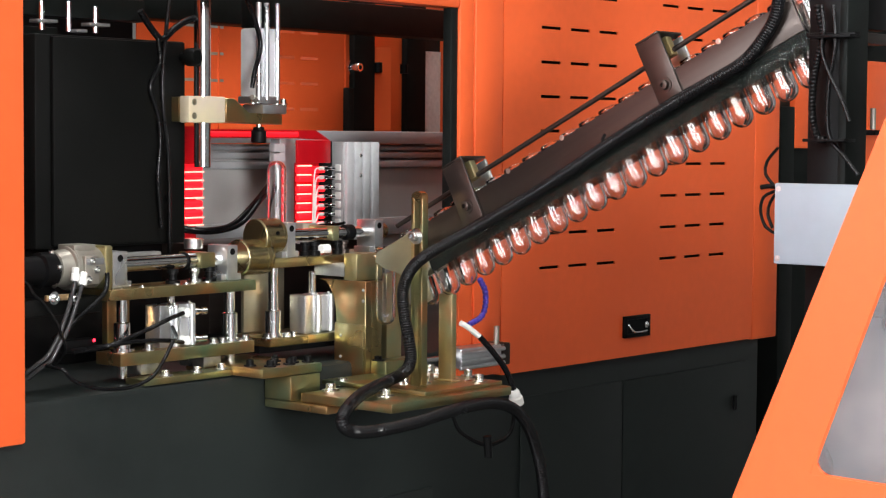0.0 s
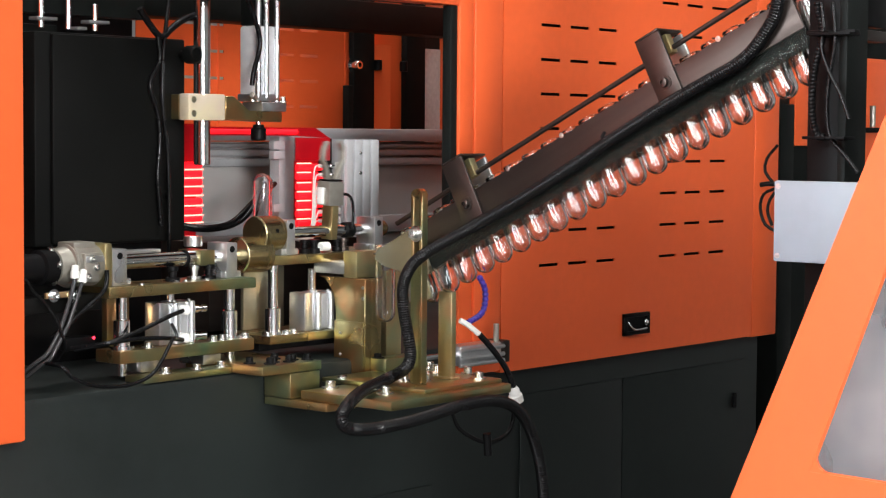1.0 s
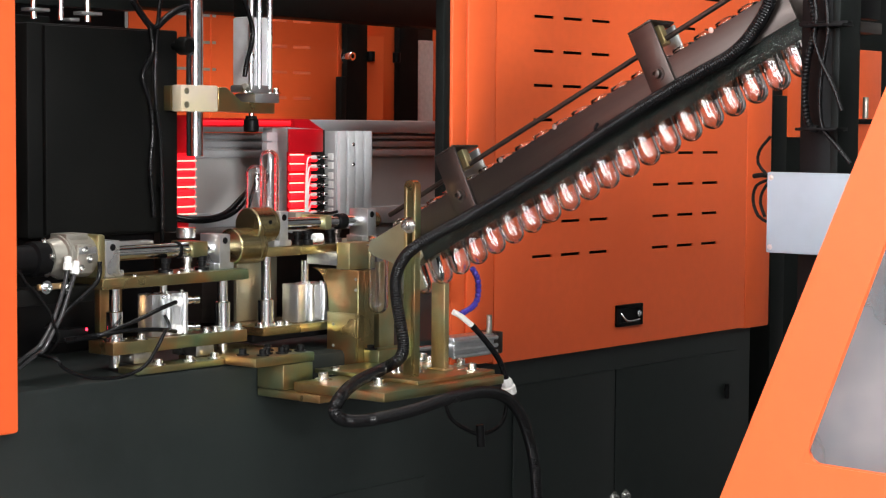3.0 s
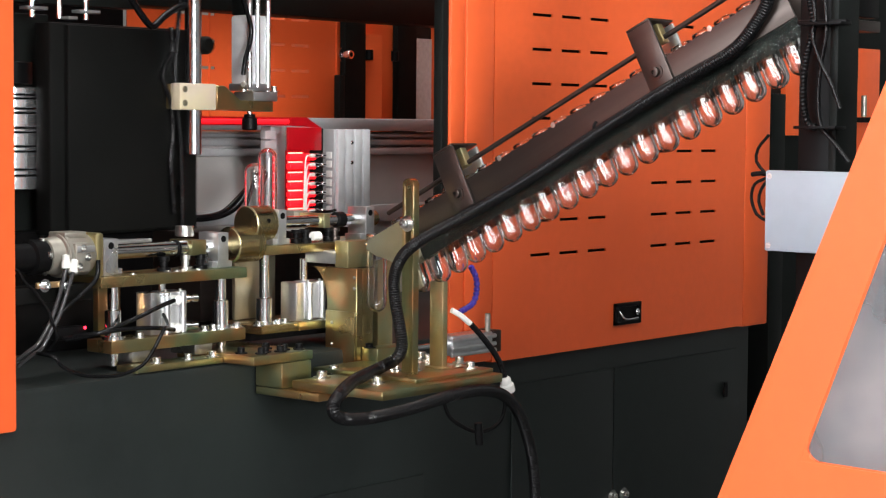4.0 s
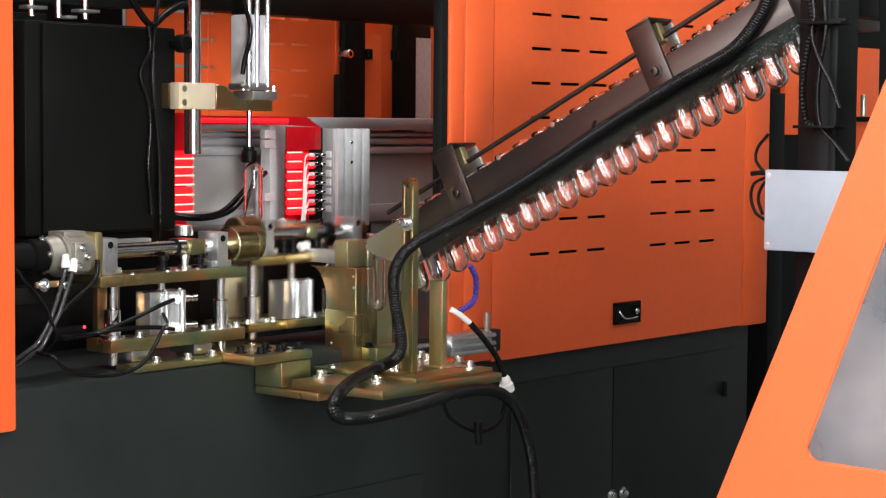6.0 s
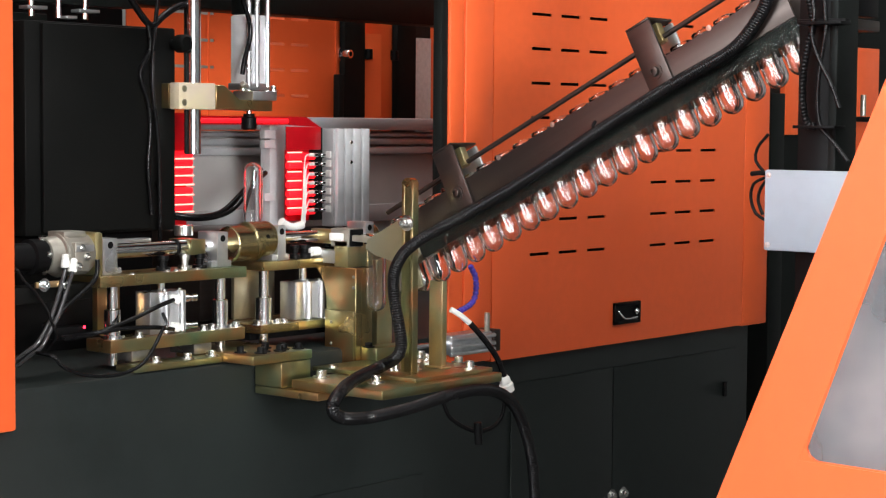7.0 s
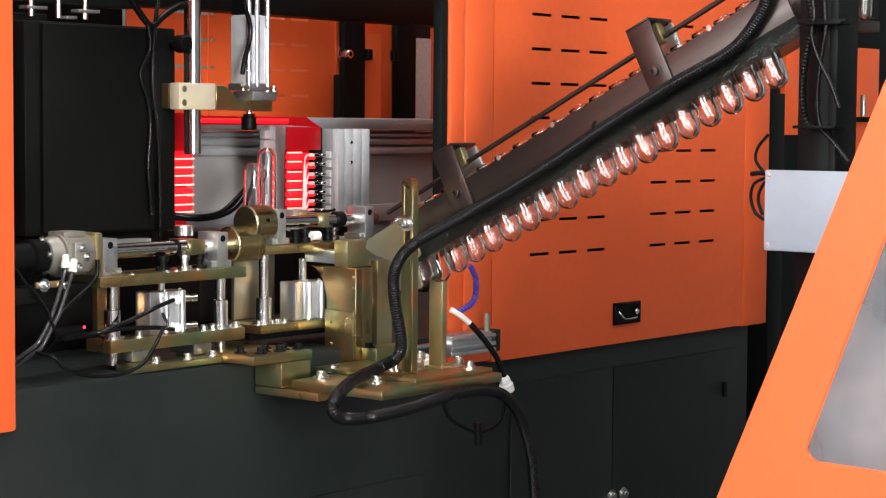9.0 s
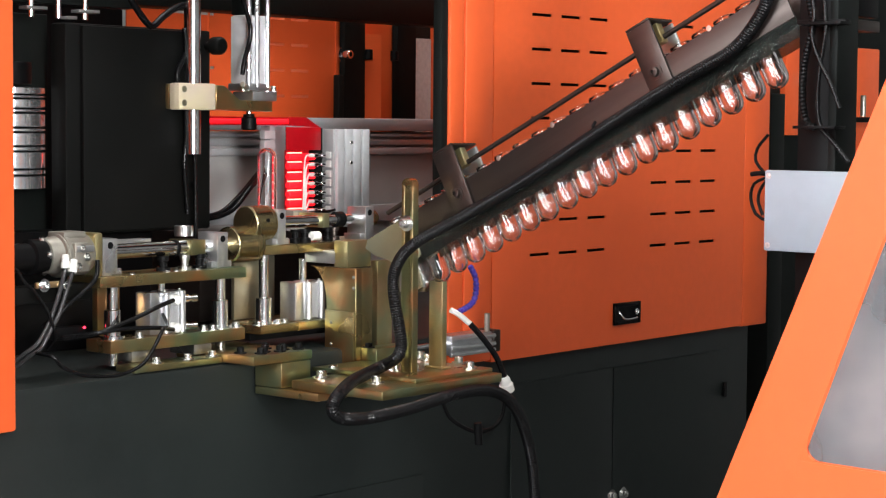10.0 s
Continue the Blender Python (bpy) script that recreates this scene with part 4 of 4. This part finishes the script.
def build_chute():
    c = empty("preform_chute", CHUTE, "sloping stainless preform chute with smoked guard strips", "chute")
    y0, y1 = -0.70, -0.105
    for sgn in (-1, 1):
        xa = sgn * 0.0172
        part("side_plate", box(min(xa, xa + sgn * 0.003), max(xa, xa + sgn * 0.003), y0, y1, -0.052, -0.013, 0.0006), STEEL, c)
        part("guard_strip", box(min(xa, xa + sgn * 0.002), max(xa, xa + sgn * 0.002), y0, y1, -0.0735, -0.0525, 0.0004), SMOKE, c)
    # end cheeks that lead to the pick-up point
    for sgn in (-1, 1):
        xa = sgn * 0.0174
        tail = [(-0.064, -0.066), (-0.074, -0.104), (-0.090, -0.104), (-0.094, -0.070)] if sgn < 0 else [(-0.060, -0.066), (-0.09, -0.066)]
        part("end_cheek", prism([(y1 + 0.0005, -0.013), (-0.030, -0.013), (-0.022, -0.022), (-0.034, -0.038), (-0.050, -0.050), *tail, (y1 + 0.0005, -0.066)], "x", min(xa, xa + sgn * 0.003), max(xa, xa + sgn * 0.003), 0.0005), OLIVE, c)
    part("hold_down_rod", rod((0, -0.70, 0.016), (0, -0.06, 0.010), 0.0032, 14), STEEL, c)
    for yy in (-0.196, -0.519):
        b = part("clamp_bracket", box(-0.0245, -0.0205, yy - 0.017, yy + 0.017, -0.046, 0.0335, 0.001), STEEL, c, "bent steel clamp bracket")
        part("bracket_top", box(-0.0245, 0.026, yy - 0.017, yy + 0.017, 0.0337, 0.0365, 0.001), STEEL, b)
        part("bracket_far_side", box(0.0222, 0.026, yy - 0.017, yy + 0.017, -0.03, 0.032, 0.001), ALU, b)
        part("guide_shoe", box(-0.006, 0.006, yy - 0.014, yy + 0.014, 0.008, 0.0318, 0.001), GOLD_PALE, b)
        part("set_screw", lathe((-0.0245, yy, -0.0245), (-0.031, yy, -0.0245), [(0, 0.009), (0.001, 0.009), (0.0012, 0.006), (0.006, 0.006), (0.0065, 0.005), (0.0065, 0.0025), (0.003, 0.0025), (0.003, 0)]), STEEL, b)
    bolts(c, [(-0.0202, yy, -0.012) for yy in (-0.27, -0.36, -0.60)], 0.002, 0.001, (-1, 0, 0))
    return c


build_chute()
PREFORM = build_preform()
ROW = [copy_thing(PREFORM, chute_pose(i)) for i in range(1, 21)]
CARRIED_A, CARRIED_B, CARRIED_C = PREFORM, copy_thing(PREFORM, chute_pose(0)), copy_thing(PREFORM, chute_pose(0))


# ---------------------------------------------------------------- hoses and cables
def hose(name, pts, r, material, label, ribs=0.0, step=0.005, category="hose", seg=10):
    ob = empty(name, AT0, label, category)
    part("jacket", tube(pts, r, seg, step, ribs), material, ob)
    return ob


def build_hoses():
    c = hose("corrugated_conduit", [(-0.2, -0.6226, 1.5521), (-0.2, -0.6181, 1.5323), (-0.2, -0.6053, 1.5121), (-0.2, -0.5888, 1.493), (-0.2, -0.5698, 1.4792), (-0.2, -0.5419, 1.466), (-0.2, -0.5008, 1.4464), (-0.2, -0.4526, 1.4217), (-0.2, -0.3934, 1.3897), (-0.201, -0.3418, 1.36), (-0.202, -0.2936, 1.3336), (-0.204, -0.2525, 1.3121), (-0.208, -0.2067, 1.2887), (-0.225, -0.1805, 1.2716), (-0.243, -0.1605, 1.2555), (-0.248, -0.1421, 1.2389), (-0.249, -0.1302, 1.2146), (-0.249, -0.1313, 1.1859), (-0.249, -0.139, 1.1535), (-0.25, -0.1438, 1.1281), (-0.258, -0.1417, 1.1132), (-0.2596, -0.1172, 1.1), (-0.3614, -0.1668, 1.0985), (-0.4333, -0.21, 1.0941), (-0.4531, -0.218, 1.0809), (-0.4421, -0.22, 1.069), (-0.4011, -0.22, 1.0636), (-0.3268, -0.22, 1.0658), (-0.2425, -0.215, 1.0725), (-0.1697, -0.205, 1.0709), (-0.1196, -0.2, 1.0595), (-0.0887, -0.2, 1.0366), (-0.0678, -0.2, 1.0026), (-0.0538, -0.2, 0.9624), (-0.0454, -0.2, 0.9017)], 0.0070, RUBBER, "black corrugated cable conduit tied along the chute", 0.0007, 0.0010, seg=14)
    for a, b in ((-0.236, -0.1296, 1.1115), (-0.225, -0.1331, 1.1122)), ((-0.2, -0.3947, 1.3942), (-0.2, -0.3961, 1.4053)):
        part("cable_tie", tube([a, (0.5 * (a[0] + b[0]) - 0.004, 0.5 * (a[1] + b[1]), 0.5 * (a[2] + b[2])), b], 0.0022, 8), BLACK, c)
    hose("air_tube", [(-0.6276, 0.034, 1.2350), (-0.6343, 0.034, 1.2121), (-0.6459, 0.034, 1.1842), (-0.6525, 0.034, 1.1716), (-0.6656, 0.036, 1.1519), (-0.6737, 0.045, 1.1422), (-0.68, 0.07, 1.125)], 0.0026, TUBE_GREY, "glossy grey air tube hanging from the actuator", category="air tube")
    hose("air_tube", [(-0.6190, 0.032, 1.2300), (-0.6294, 0.032, 1.2041), (-0.6411, 0.030, 1.1813), (-0.6525, 0.029, 1.1666), (-0.664, 0.032, 1.1467), (-0.6705, 0.04, 1.1395), (-0.675, 0.06, 1.125)], 0.0026, TUBE_GREY, "glossy grey air tube hanging from the actuator", category="air tube")
    hose("air_tube", [(-0.71, 0.035, 1.2420), (-0.6981, 0.03, 1.2366), (-0.6903, 0.03, 1.2247), (-0.6731, 0.03, 1.2096), (-0.6604, 0.026, 1.1907), (-0.6541, 0.026, 1.1759), (-0.6445, 0.03, 1.1583), (-0.64, 0.05, 1.1420)], 0.0018, RUBBER, "thin dark air tube beside the actuator", category="air tube")
    hose("air_tube", [(-0.5809, 0.034, 1.2420), (-0.5809, 0.034, 1.2298), (-0.5844, 0.034, 1.2193), (-0.5979, 0.034, 1.2082), (-0.6214, 0.036, 1.1925), (-0.6346, 0.04, 1.1803), (-0.6478, 0.05, 1.1682)], 0.0027, RUBBER, "black air tube bent round the flange", category="air tube")
    hose("air_tube", [(-0.4546, 0.044, 1.1860), (-0.4861, 0.036, 1.1808), (-0.5149, 0.036, 1.1719), (-0.5432, 0.036, 1.1645), (-0.5641, 0.036, 1.1593), (-0.5813, 0.045, 1.154), (-0.60, 0.07, 1.148)], 0.0027, RUBBER, "black air tube to the compact cylinder", category="air tube")
    hose("air_tube", [(-0.4550, 0.044, 1.1505), (-0.4843, 0.034, 1.1554), (-0.5167, 0.034, 1.1579), (-0.545, 0.034, 1.1585), (-0.5727, 0.036, 1.1569), (-0.5863, 0.05, 1.1546), (-0.60, 0.075, 1.150)], 0.0027, RUBBER, "black air tube to the compact cylinder", category="air tube")
    hose("sensor_cable", [(-0.470, 0.046, 1.1700), (-0.486, 0.02, 1.1600), (-0.5111, 0.0, 1.1579), (-0.5254, 0.0, 1.1374), (-0.5466, -0.004, 1.1205), (-0.5743, -0.004, 1.1124), (-0.6015, -0.004, 1.1119), (-0.6347, -0.003, 1.1169), (-0.6607, 0.0, 1.1284), (-0.6718, 0.0, 1.1398), (-0.672, 0.03, 1.1420)], 0.0022, RUBBER, "thin black cable looping over the base edge", category="cable")
    f = hose("air_tube", [(-0.0737, -0.11, 1.1401), (-0.0549, -0.12, 1.1169), (-0.0343, -0.125, 1.0915), (-0.0244, -0.13, 1.0653)], 0.0040, RUBBER, "black air tube with white push-in fittings", category="air tube")
    part("elbow_fitting", tube([(-0.1015, -0.1, 1.1593), (-0.0912, -0.105, 1.153), (-0.0713, -0.11, 1.1384)], 0.0038, 12), WHITE, f, "white push-in fitting")
    part("end_fitting", lathe(*[(-0.0257, -0.13, 1.0669), (-0.0155, -0.13, 1.0431)], [(0, 0.005), (0.004, 0.0075), (0.010, 0.0075), (0.012, 0.0095), (0.022, 0.0095)]), WHITE, f, "white push-in fitting")
    hose("coiled_hose", [(-0.0623, -0.1, 1.215), (-0.0502, -0.1, 1.1978), (-0.0499, -0.1, 1.1767), (-0.0592, -0.1, 1.1638), (-0.0851, -0.1, 1.1551)], 0.0030, BLUE, "purple-blue segmented coolant hose", 0.0012, 0.002)
    t = hose("thin_cable", [(-0.2016, -0.17, 1.058), (-0.1824, -0.17, 1.0317), (-0.1312, -0.17, 1.0098), (-0.0881, -0.17, 1.0164), (-0.0754, -0.17, 1.0415), (-0.0783, -0.16, 1.0571)], 0.0028, BLACK, "thin black cable loop under the bracket", category="cable")
    part("cable_tie", tube([(-0.1364, -0.175, 1.0225), (-0.1337, -0.175, 0.9947)], 0.0055, 8), BLACK, t)
    hose("thin_cable", [(-0.2396, 0.29, 1.2752), (-0.2108, 0.27, 1.2704), (-0.1626, 0.27, 1.2751), (-0.1145, 0.28, 1.2983), (-0.0431, 0.31, 1.3329)], 0.0038, RUBBER, "black cable behind the oven lamps", category="cable")
    hose("thin_cable", [(-0.2396, 0.29, 1.2706), (-0.1949, 0.27, 1.2675), (-0.1408, 0.27, 1.2777), (-0.0921, 0.28, 1.3099), (-0.0338, 0.31, 1.3278)], 0.0038, RUBBER, "black cable behind the oven lamps", category="cable")
    hose("thin_cable", [(-0.3869, 0.2, 1.56), (-0.3728, 0.2, 1.5428), (-0.3566, 0.2, 1.5276), (-0.347, 0.2, 1.5259), (-0.3294, 0.2, 1.5391), (-0.3048, 0.2, 1.5521), (-0.2697, 0.2, 1.5592)], 0.0045, RUBBER, "black cable along the top beam", category="cable")
    hose("insulated_wire", [(-0.1121, 0.2, 1.2634), (-0.1008, 0.2, 1.2567), (-0.0849, 0.2, 1.2545), (-0.0701, 0.2, 1.2572)], 0.006, WHITE, "white insulated wire under the oven", category="wire")
    hose("sensor_cable", [(-0.25, -0.6533, 1.3926), (-0.25, -0.6407, 1.3782), (-0.25, -0.6389, 1.3644), (-0.25, -0.6487, 1.3533)], 0.0017, BLACK, "thin black cable loop beside the box", category="cable")
    hose("sensor_cable", [(-0.25, -0.6516, 1.3474), (-0.25, -0.6374, 1.3405), (-0.25, -0.6336, 1.3254), (-0.25, -0.6401, 1.3088), (-0.25, -0.6525, 1.3021)], 0.0017, BLACK, "thin black cable loop beside the box", category="cable")
    hose("sensor_cable", [(-0.25, -0.6516, 1.3438), (-0.25, -0.645, 1.3347), (-0.25, -0.6425, 1.3227), (-0.25, -0.6483, 1.3079)], 0.0017, BLACK, "thin black cable loop beside the box", category="cable")
    hose("sensor_cable", [(-0.25, -0.6337, 1.3506), (-0.25, -0.644, 1.352), (-0.25, -0.6542, 1.351)], 0.0026, BLACK, "black cable plug beside the box", category="cable")


# ---------------------------------------------------------------- feeder frame and open door
def build_feeder_frame():
    f = empty("feeder_frame", AT0, "charcoal square-tube feeder column standing on the floor", "feeder frame")
    part("column", box(-0.216, -0.170, -0.7140, -0.7041, 0.0, 2.3, 0.002), FRAME, f)
    part("channel", box(-0.206, -0.199, -0.7038, -0.6628, 0.012, 2.3, 0.002), BLACK, f)
    part("foot_plate", box(-0.24, -0.12, -0.7158 - 0.03, -0.6605 + 0.03, 0.0, 0.011, 0.001), FRAME, f)
    part("brace", box(-0.223, -0.211, -0.726, -0.6687, 1.5085, 1.5132, 0.001), BLACK, f)
    part("riser_track", box(1.0305, 1.1159, -0.084, -0.06, 1.5967, 2.3, 0.002), BLACK, f)
    part("head_arm", box(-0.205, 1.1159, -0.70, -0.06, 2.25, 2.299, 0.002), FRAME, f)
    b = empty("junction_box", AT0, "pale grey enamelled steel junction box on the column", "junction box")
    y0, y1, z0, z1 = -0.7724, -0.6531, 1.2717, 1.3546
    part("body", box(-0.2475, -0.2115, y0, y1, z0, z1, 0.002), BOXGREY, b)
    part("lid", box(-0.254, -0.248, y0 - 0.001, y1 + 0.001, z0 - 0.001, z1 + 0.001, 0.002), BOXGREY, b)
    bolts(b, [(-0.254, y1 - 0.004, z1 - 0.005), (-0.254, y1 - 0.004, z0 + 0.005)], 0.0018, 0.0012, (-1, 0, 0))
    hose("corrugated_conduit", [(-0.222, -0.6813, 1.5425), (-0.222, -0.6828, 1.5336), (-0.222, -0.6872, 1.5158), (-0.222, -0.6869, 1.5011), (-0.222, -0.6814, 1.4806), (-0.222, -0.6779, 1.4582), (-0.222, -0.6771, 1.4327), (-0.222, -0.6803, 1.4125), (-0.222, -0.6858, 1.4025), (-0.222, -0.6932, 1.4013)], 0.0034, RUBBER, "black braided conduit down the column", 0.0008, 0.0013)
    hose("thin_cable", [(-0.228, -0.6893, 1.5419), (-0.228, -0.6925, 1.5154), (-0.228, -0.6903, 1.4955), (-0.228, -0.6995, 1.4701), (-0.228, -0.7138, 1.4448), (-0.228, -0.7241, 1.4202)], 0.0022, RUBBER, "thin black cable down the column", category="cable")
    hose("thin_cable", [(-0.226, -0.702, 1.5415), (-0.226, -0.7049, 1.5005), (-0.226, -0.6998, 1.4655), (-0.226, -0.6973, 1.4326), (-0.226, -0.7013, 1.4025), (-0.226, -0.7168, 1.385), (-0.226, -0.7341, 1.3654)], 0.0022, RUBBER, "thin black cable down the column", category="cable")
    for px_y, z in ((-0.7025, 1.5086), (-0.6983, 1.4007)):
        ob = empty("cable_tie", AT0, "black nylon cable tie round the column", "cable tie")
        part("band", box(-0.236, -0.2115, px_y - 0.0245, px_y + 0.0245, z - 0.0016, z + 0.0016, 0.0006), BLACK, ob)


def build_door():
    """The open guard door, square to the housing, with its slanted edge and window."""
    d = empty("guard_door", AT0, "open orange guard door with a slanted edge and a clear window", "door")
    x0, x1 = -0.5, -0.472
    (ya, za), (yb, zb) = (-0.7501, 1.0557), (-0.912, 1.4423)
    k = (yb - ya) / (zb - za)
    (wa, va), (wb, vb) = (-0.8360, 1.1015), (-0.8985, 1.2658)
    kw = (wb - wa) / (vb - va)
    # zhi and near, out of view, are set so the door shades the panels
    zlo, zhi, near = 0.55, 1.53, -2.1
    win_lo, win_hi, win_near = va, 1.45, -1.9
    outer = [(ya + k * (zlo - za), zlo), (ya + k * (zhi - za), zhi), (near, zhi), (near, zlo)]
    inner = [(wa, win_lo), (wa + kw * (win_hi - va), win_hi), (win_near, win_hi), (win_near, win_lo - 0.02)]
    for i in range(4):
        j = (i + 1) % 4
        part("frame_rail", prism([outer[i], outer[j], inner[j], inner[i]], "x", x0, x1, 0), ORANGE, d)
    r = 0.022
    c = Vector(inner[0])
    e1 = (Vector(inner[1]) - c).normalized()
    e2 = (Vector(inner[3]) - c).normalized()
    o = [c + e1 * r * 1.1, c + e1 * r * 0.55 + e2 * r * 0.10, c + e1 * r * 0.20 + e2 * r * 0.35, c + e1 * r * 0.04 + e2 * r * 0.75, c + e2 * r * 1.2]
    part("corner_gusset", prism([tuple(c - e1 * 0.0 - e2 * 0.0)] + [tuple(q) for q in o], "x", x0 + 0.0005, x1 - 0.0005, 0), ORANGE, d)
    part("pane", prism([tuple(q) for q in inner], "x", x0 + 0.003, x0 + 0.007, 0), PANE, d, "clear window pane with reflections painted as pale haze")
    seal = [tuple(c + e1 * 0.5), tuple(c + e1 * r * 1.1), *[tuple(q) for q in o[1:]], tuple(c + e2 * 0.5)]
    part("window_seal", tube([(x0 + 0.003, *q) for q in seal], 0.0016, 8, 0.01), ORANGE, d)
    for y in (ya - 0.12, near + 0.05):
        part("leg", box(x0 + 0.004, x1 - 0.004, y - 0.02, y + 0.02, 0.0, zlo - 0.0005, 0.002), FRAME, d)


def build_neighbour():
    n = empty("neighbour_machine", AT0, "dark neighbouring machine with orange panels in shade", "machine")
    part("dark_body", box(0.95, 3.6, 0.25, 0.9, 0.0, 2.4, 0.004), FRAME, n)
    part("orange_panel", box(1.3531, 1.4193, 0.235, 0.2495, 1.385, 1.5633, 0.002), ORANGE, n)
    part("orange_panel", box(1.6156, 1.7535, 0.235, 0.2495, 1.279, 1.570, 0.002), ORANGE, n)
    part("dark_post", box(1.1501, 1.2013, 0.15, 0.21, 0.0, 1.4647, 0.002), FRAME, n)
    part("pale_bar", box(1.4937, 1.6431, 0.18, 0.2495, 1.6003, 1.6231, 0.002), STEEL, n)
    part("white_rod", rod((1.5956, 0.19, 1.4244), (1.5956, 0.19, 1.4689), 0.006), CAST, n)
    part("rod_foot", box(1.5449, 1.6582, 0.16, 0.2195, 1.4127, 1.4232, 0.002), BLACK, n)


build_hoses()
build_feeder_frame()
build_door()
build_neighbour()

# preforms that ride up the feeder behind the column
RISER = copy_thing(PREFORM, pose(0, 0, 0))

# ---------------------------------------------------------------- what moves
def motions():
    y1, z1 = 0.027, -0.021
    # the lift and slide: forward to the mandrel, down, back, down at the chute, up
    shift = [(0.0, 0, 0), (0.05, 0, 0), (0.17, y1, 0), (0.26, y1, 0), (0.42, y1, z1), (0.60, y1, z1), (0.66, y1 * 0.4, z1 * 0.3), (0.72, 0, 0),
             (1.22, 0, 0), (1.33, 0, z1), (1.78, 0, z1), (1.90, 0, 0)]
    cycle = 5.38
    rows = shift + [(t + cycle, y, z) for t, y, z in shift[1:]] + [(10.0, 0, 0)]
    walk(SLIDE, [(t, pose(0, y, 0)) for t, y, z in rows])
    walk(LIFT, [(t, pose(0, y, z)) for t, y, z in rows])
    swing = [(0.0, 0), (0.72, 0), (0.8, 38), (0.9, 68), (1.0, 93), (1.1, 124), (1.2, 155), (1.28, 180), (1.92, 180), (2.0, 150), (2.1, 116), (2.2, 86), (2.3, 60), (2.4, 28), (2.48, 0)]
    turns = swing + [(t + cycle, a) for t, a in swing[1:]] + [(10.0, 0)]

    def ease(table, t, k):
        for a, b in zip(table, table[1:]):
            if a[0] <= t <= b[0]:
                return a[k] + (b[k] - a[k]) * (t - a[0]) / max(b[0] - a[0], 1e-6)
        return table[-1][k]
    times = sorted({round(r[0], 3) for r in rows} | {round(r[0], 3) for r in turns})

    def grip(t):
        return pose(FLIP_X, SHAFT_Y + ease(rows, t, 1), SHAFT_Z + ease(rows, t, 2), ease(turns, t, 1))
    walk(FLIP, [(t, grip(t)) for t in times])
    held = pose(0, ARM, 0.0065)
    placed = grip(0.42) @ held
    inward, away = pose(0, 0.066, 0), pose(-0.25, 0.075, 0)
    # the preform in the gripper at the start, set on the mandrel and indexed away
    walk(CARRIED_A, [(t, grip(t) @ held) for t in times if t <= 0.42] + [(4.28, placed), (4.36, inward @ placed), (4.5, away @ placed), (10.0, away @ placed)])
    pick = grip(1.4) @ held
    # the one picked from the chute next
    walk(CARRIED_B, [(0.0, pick), (1.78, pick)] + [(t, grip(t) @ held) for t in times if 1.8 < t <= 5.81] + [(9.66, placed), (9.74, inward @ placed), (9.88, away @ placed), (10.0, away @ placed)])
    behind = chute_pose(1)
    walk(CARRIED_C, [(0.0, behind), (2.05, behind), (2.4, pick), (7.16, pick)] + [(t, grip(t) @ held) for t in times if t > 7.18])
    # the row on the chute slides down by one after each pick
    for i, ob in enumerate(ROW):
        a, b, c = chute_pose(i + 2), chute_pose(i + 1), chute_pose(i)
        c = b if i == 0 else c
        walk(ob, [(0.0, a), (2.05, a), (2.4, b), (7.45, b), (7.8, b if i == 0 else c), (10.0, b if i == 0 else c)])
    # one preform shows now and then at the feeder's head
    x, y, z = 1.0311, -0.1, 1.5765
    walk(RISER, [(t, pose(x, y + dy, z + 0.095 + dz, 180, 0, 0)) for t, dy, dz in ((0.0, 0, 0.25), (7.2, 0, 0.25), (7.5, 0, 0.02), (8.1, 0, 0.0), (8.3, 0, 0.2), (8.7, 0, 0.2), (8.9, 0, 0.02), (9.05, 0, 0.0), (9.2, 0.012, -0.022), (9.4, 0, 0.0), (9.6, 0, 0.2), (10.0, 0, 0.25))])
    down = -0.045
    walk(PAD, [(t, pose(0, 0, z)) for t, z in ((0.0, 0), (0.38, 0), (0.5, down), (0.70, down), (0.78, down * 0.45), (0.9, 0), (5.76, 0), (5.88, down), (6.08, down), (6.16, down * 0.45), (6.28, 0), (10.0, 0))])
    wide = 0.063
    walk(GUARD, [(t, pose(x, 0, 0)) for t, x in ((0.0, 0), (3.83, 0), (3.92, wide * 0.25), (4.0, wide * 0.6), (4.1, wide * 0.88), (4.25, wide), (4.72, wide), (4.82, wide * 0.92), (4.92, wide * 0.70), (5.02, wide * 0.36), (5.12, wide * 0.1), (5.22, 0),
                                                (9.21, 0), (9.3, wide * 0.25), (9.38, wide * 0.6), (9.48, wide * 0.88), (9.63, wide), (10.0, wide))])


motions()
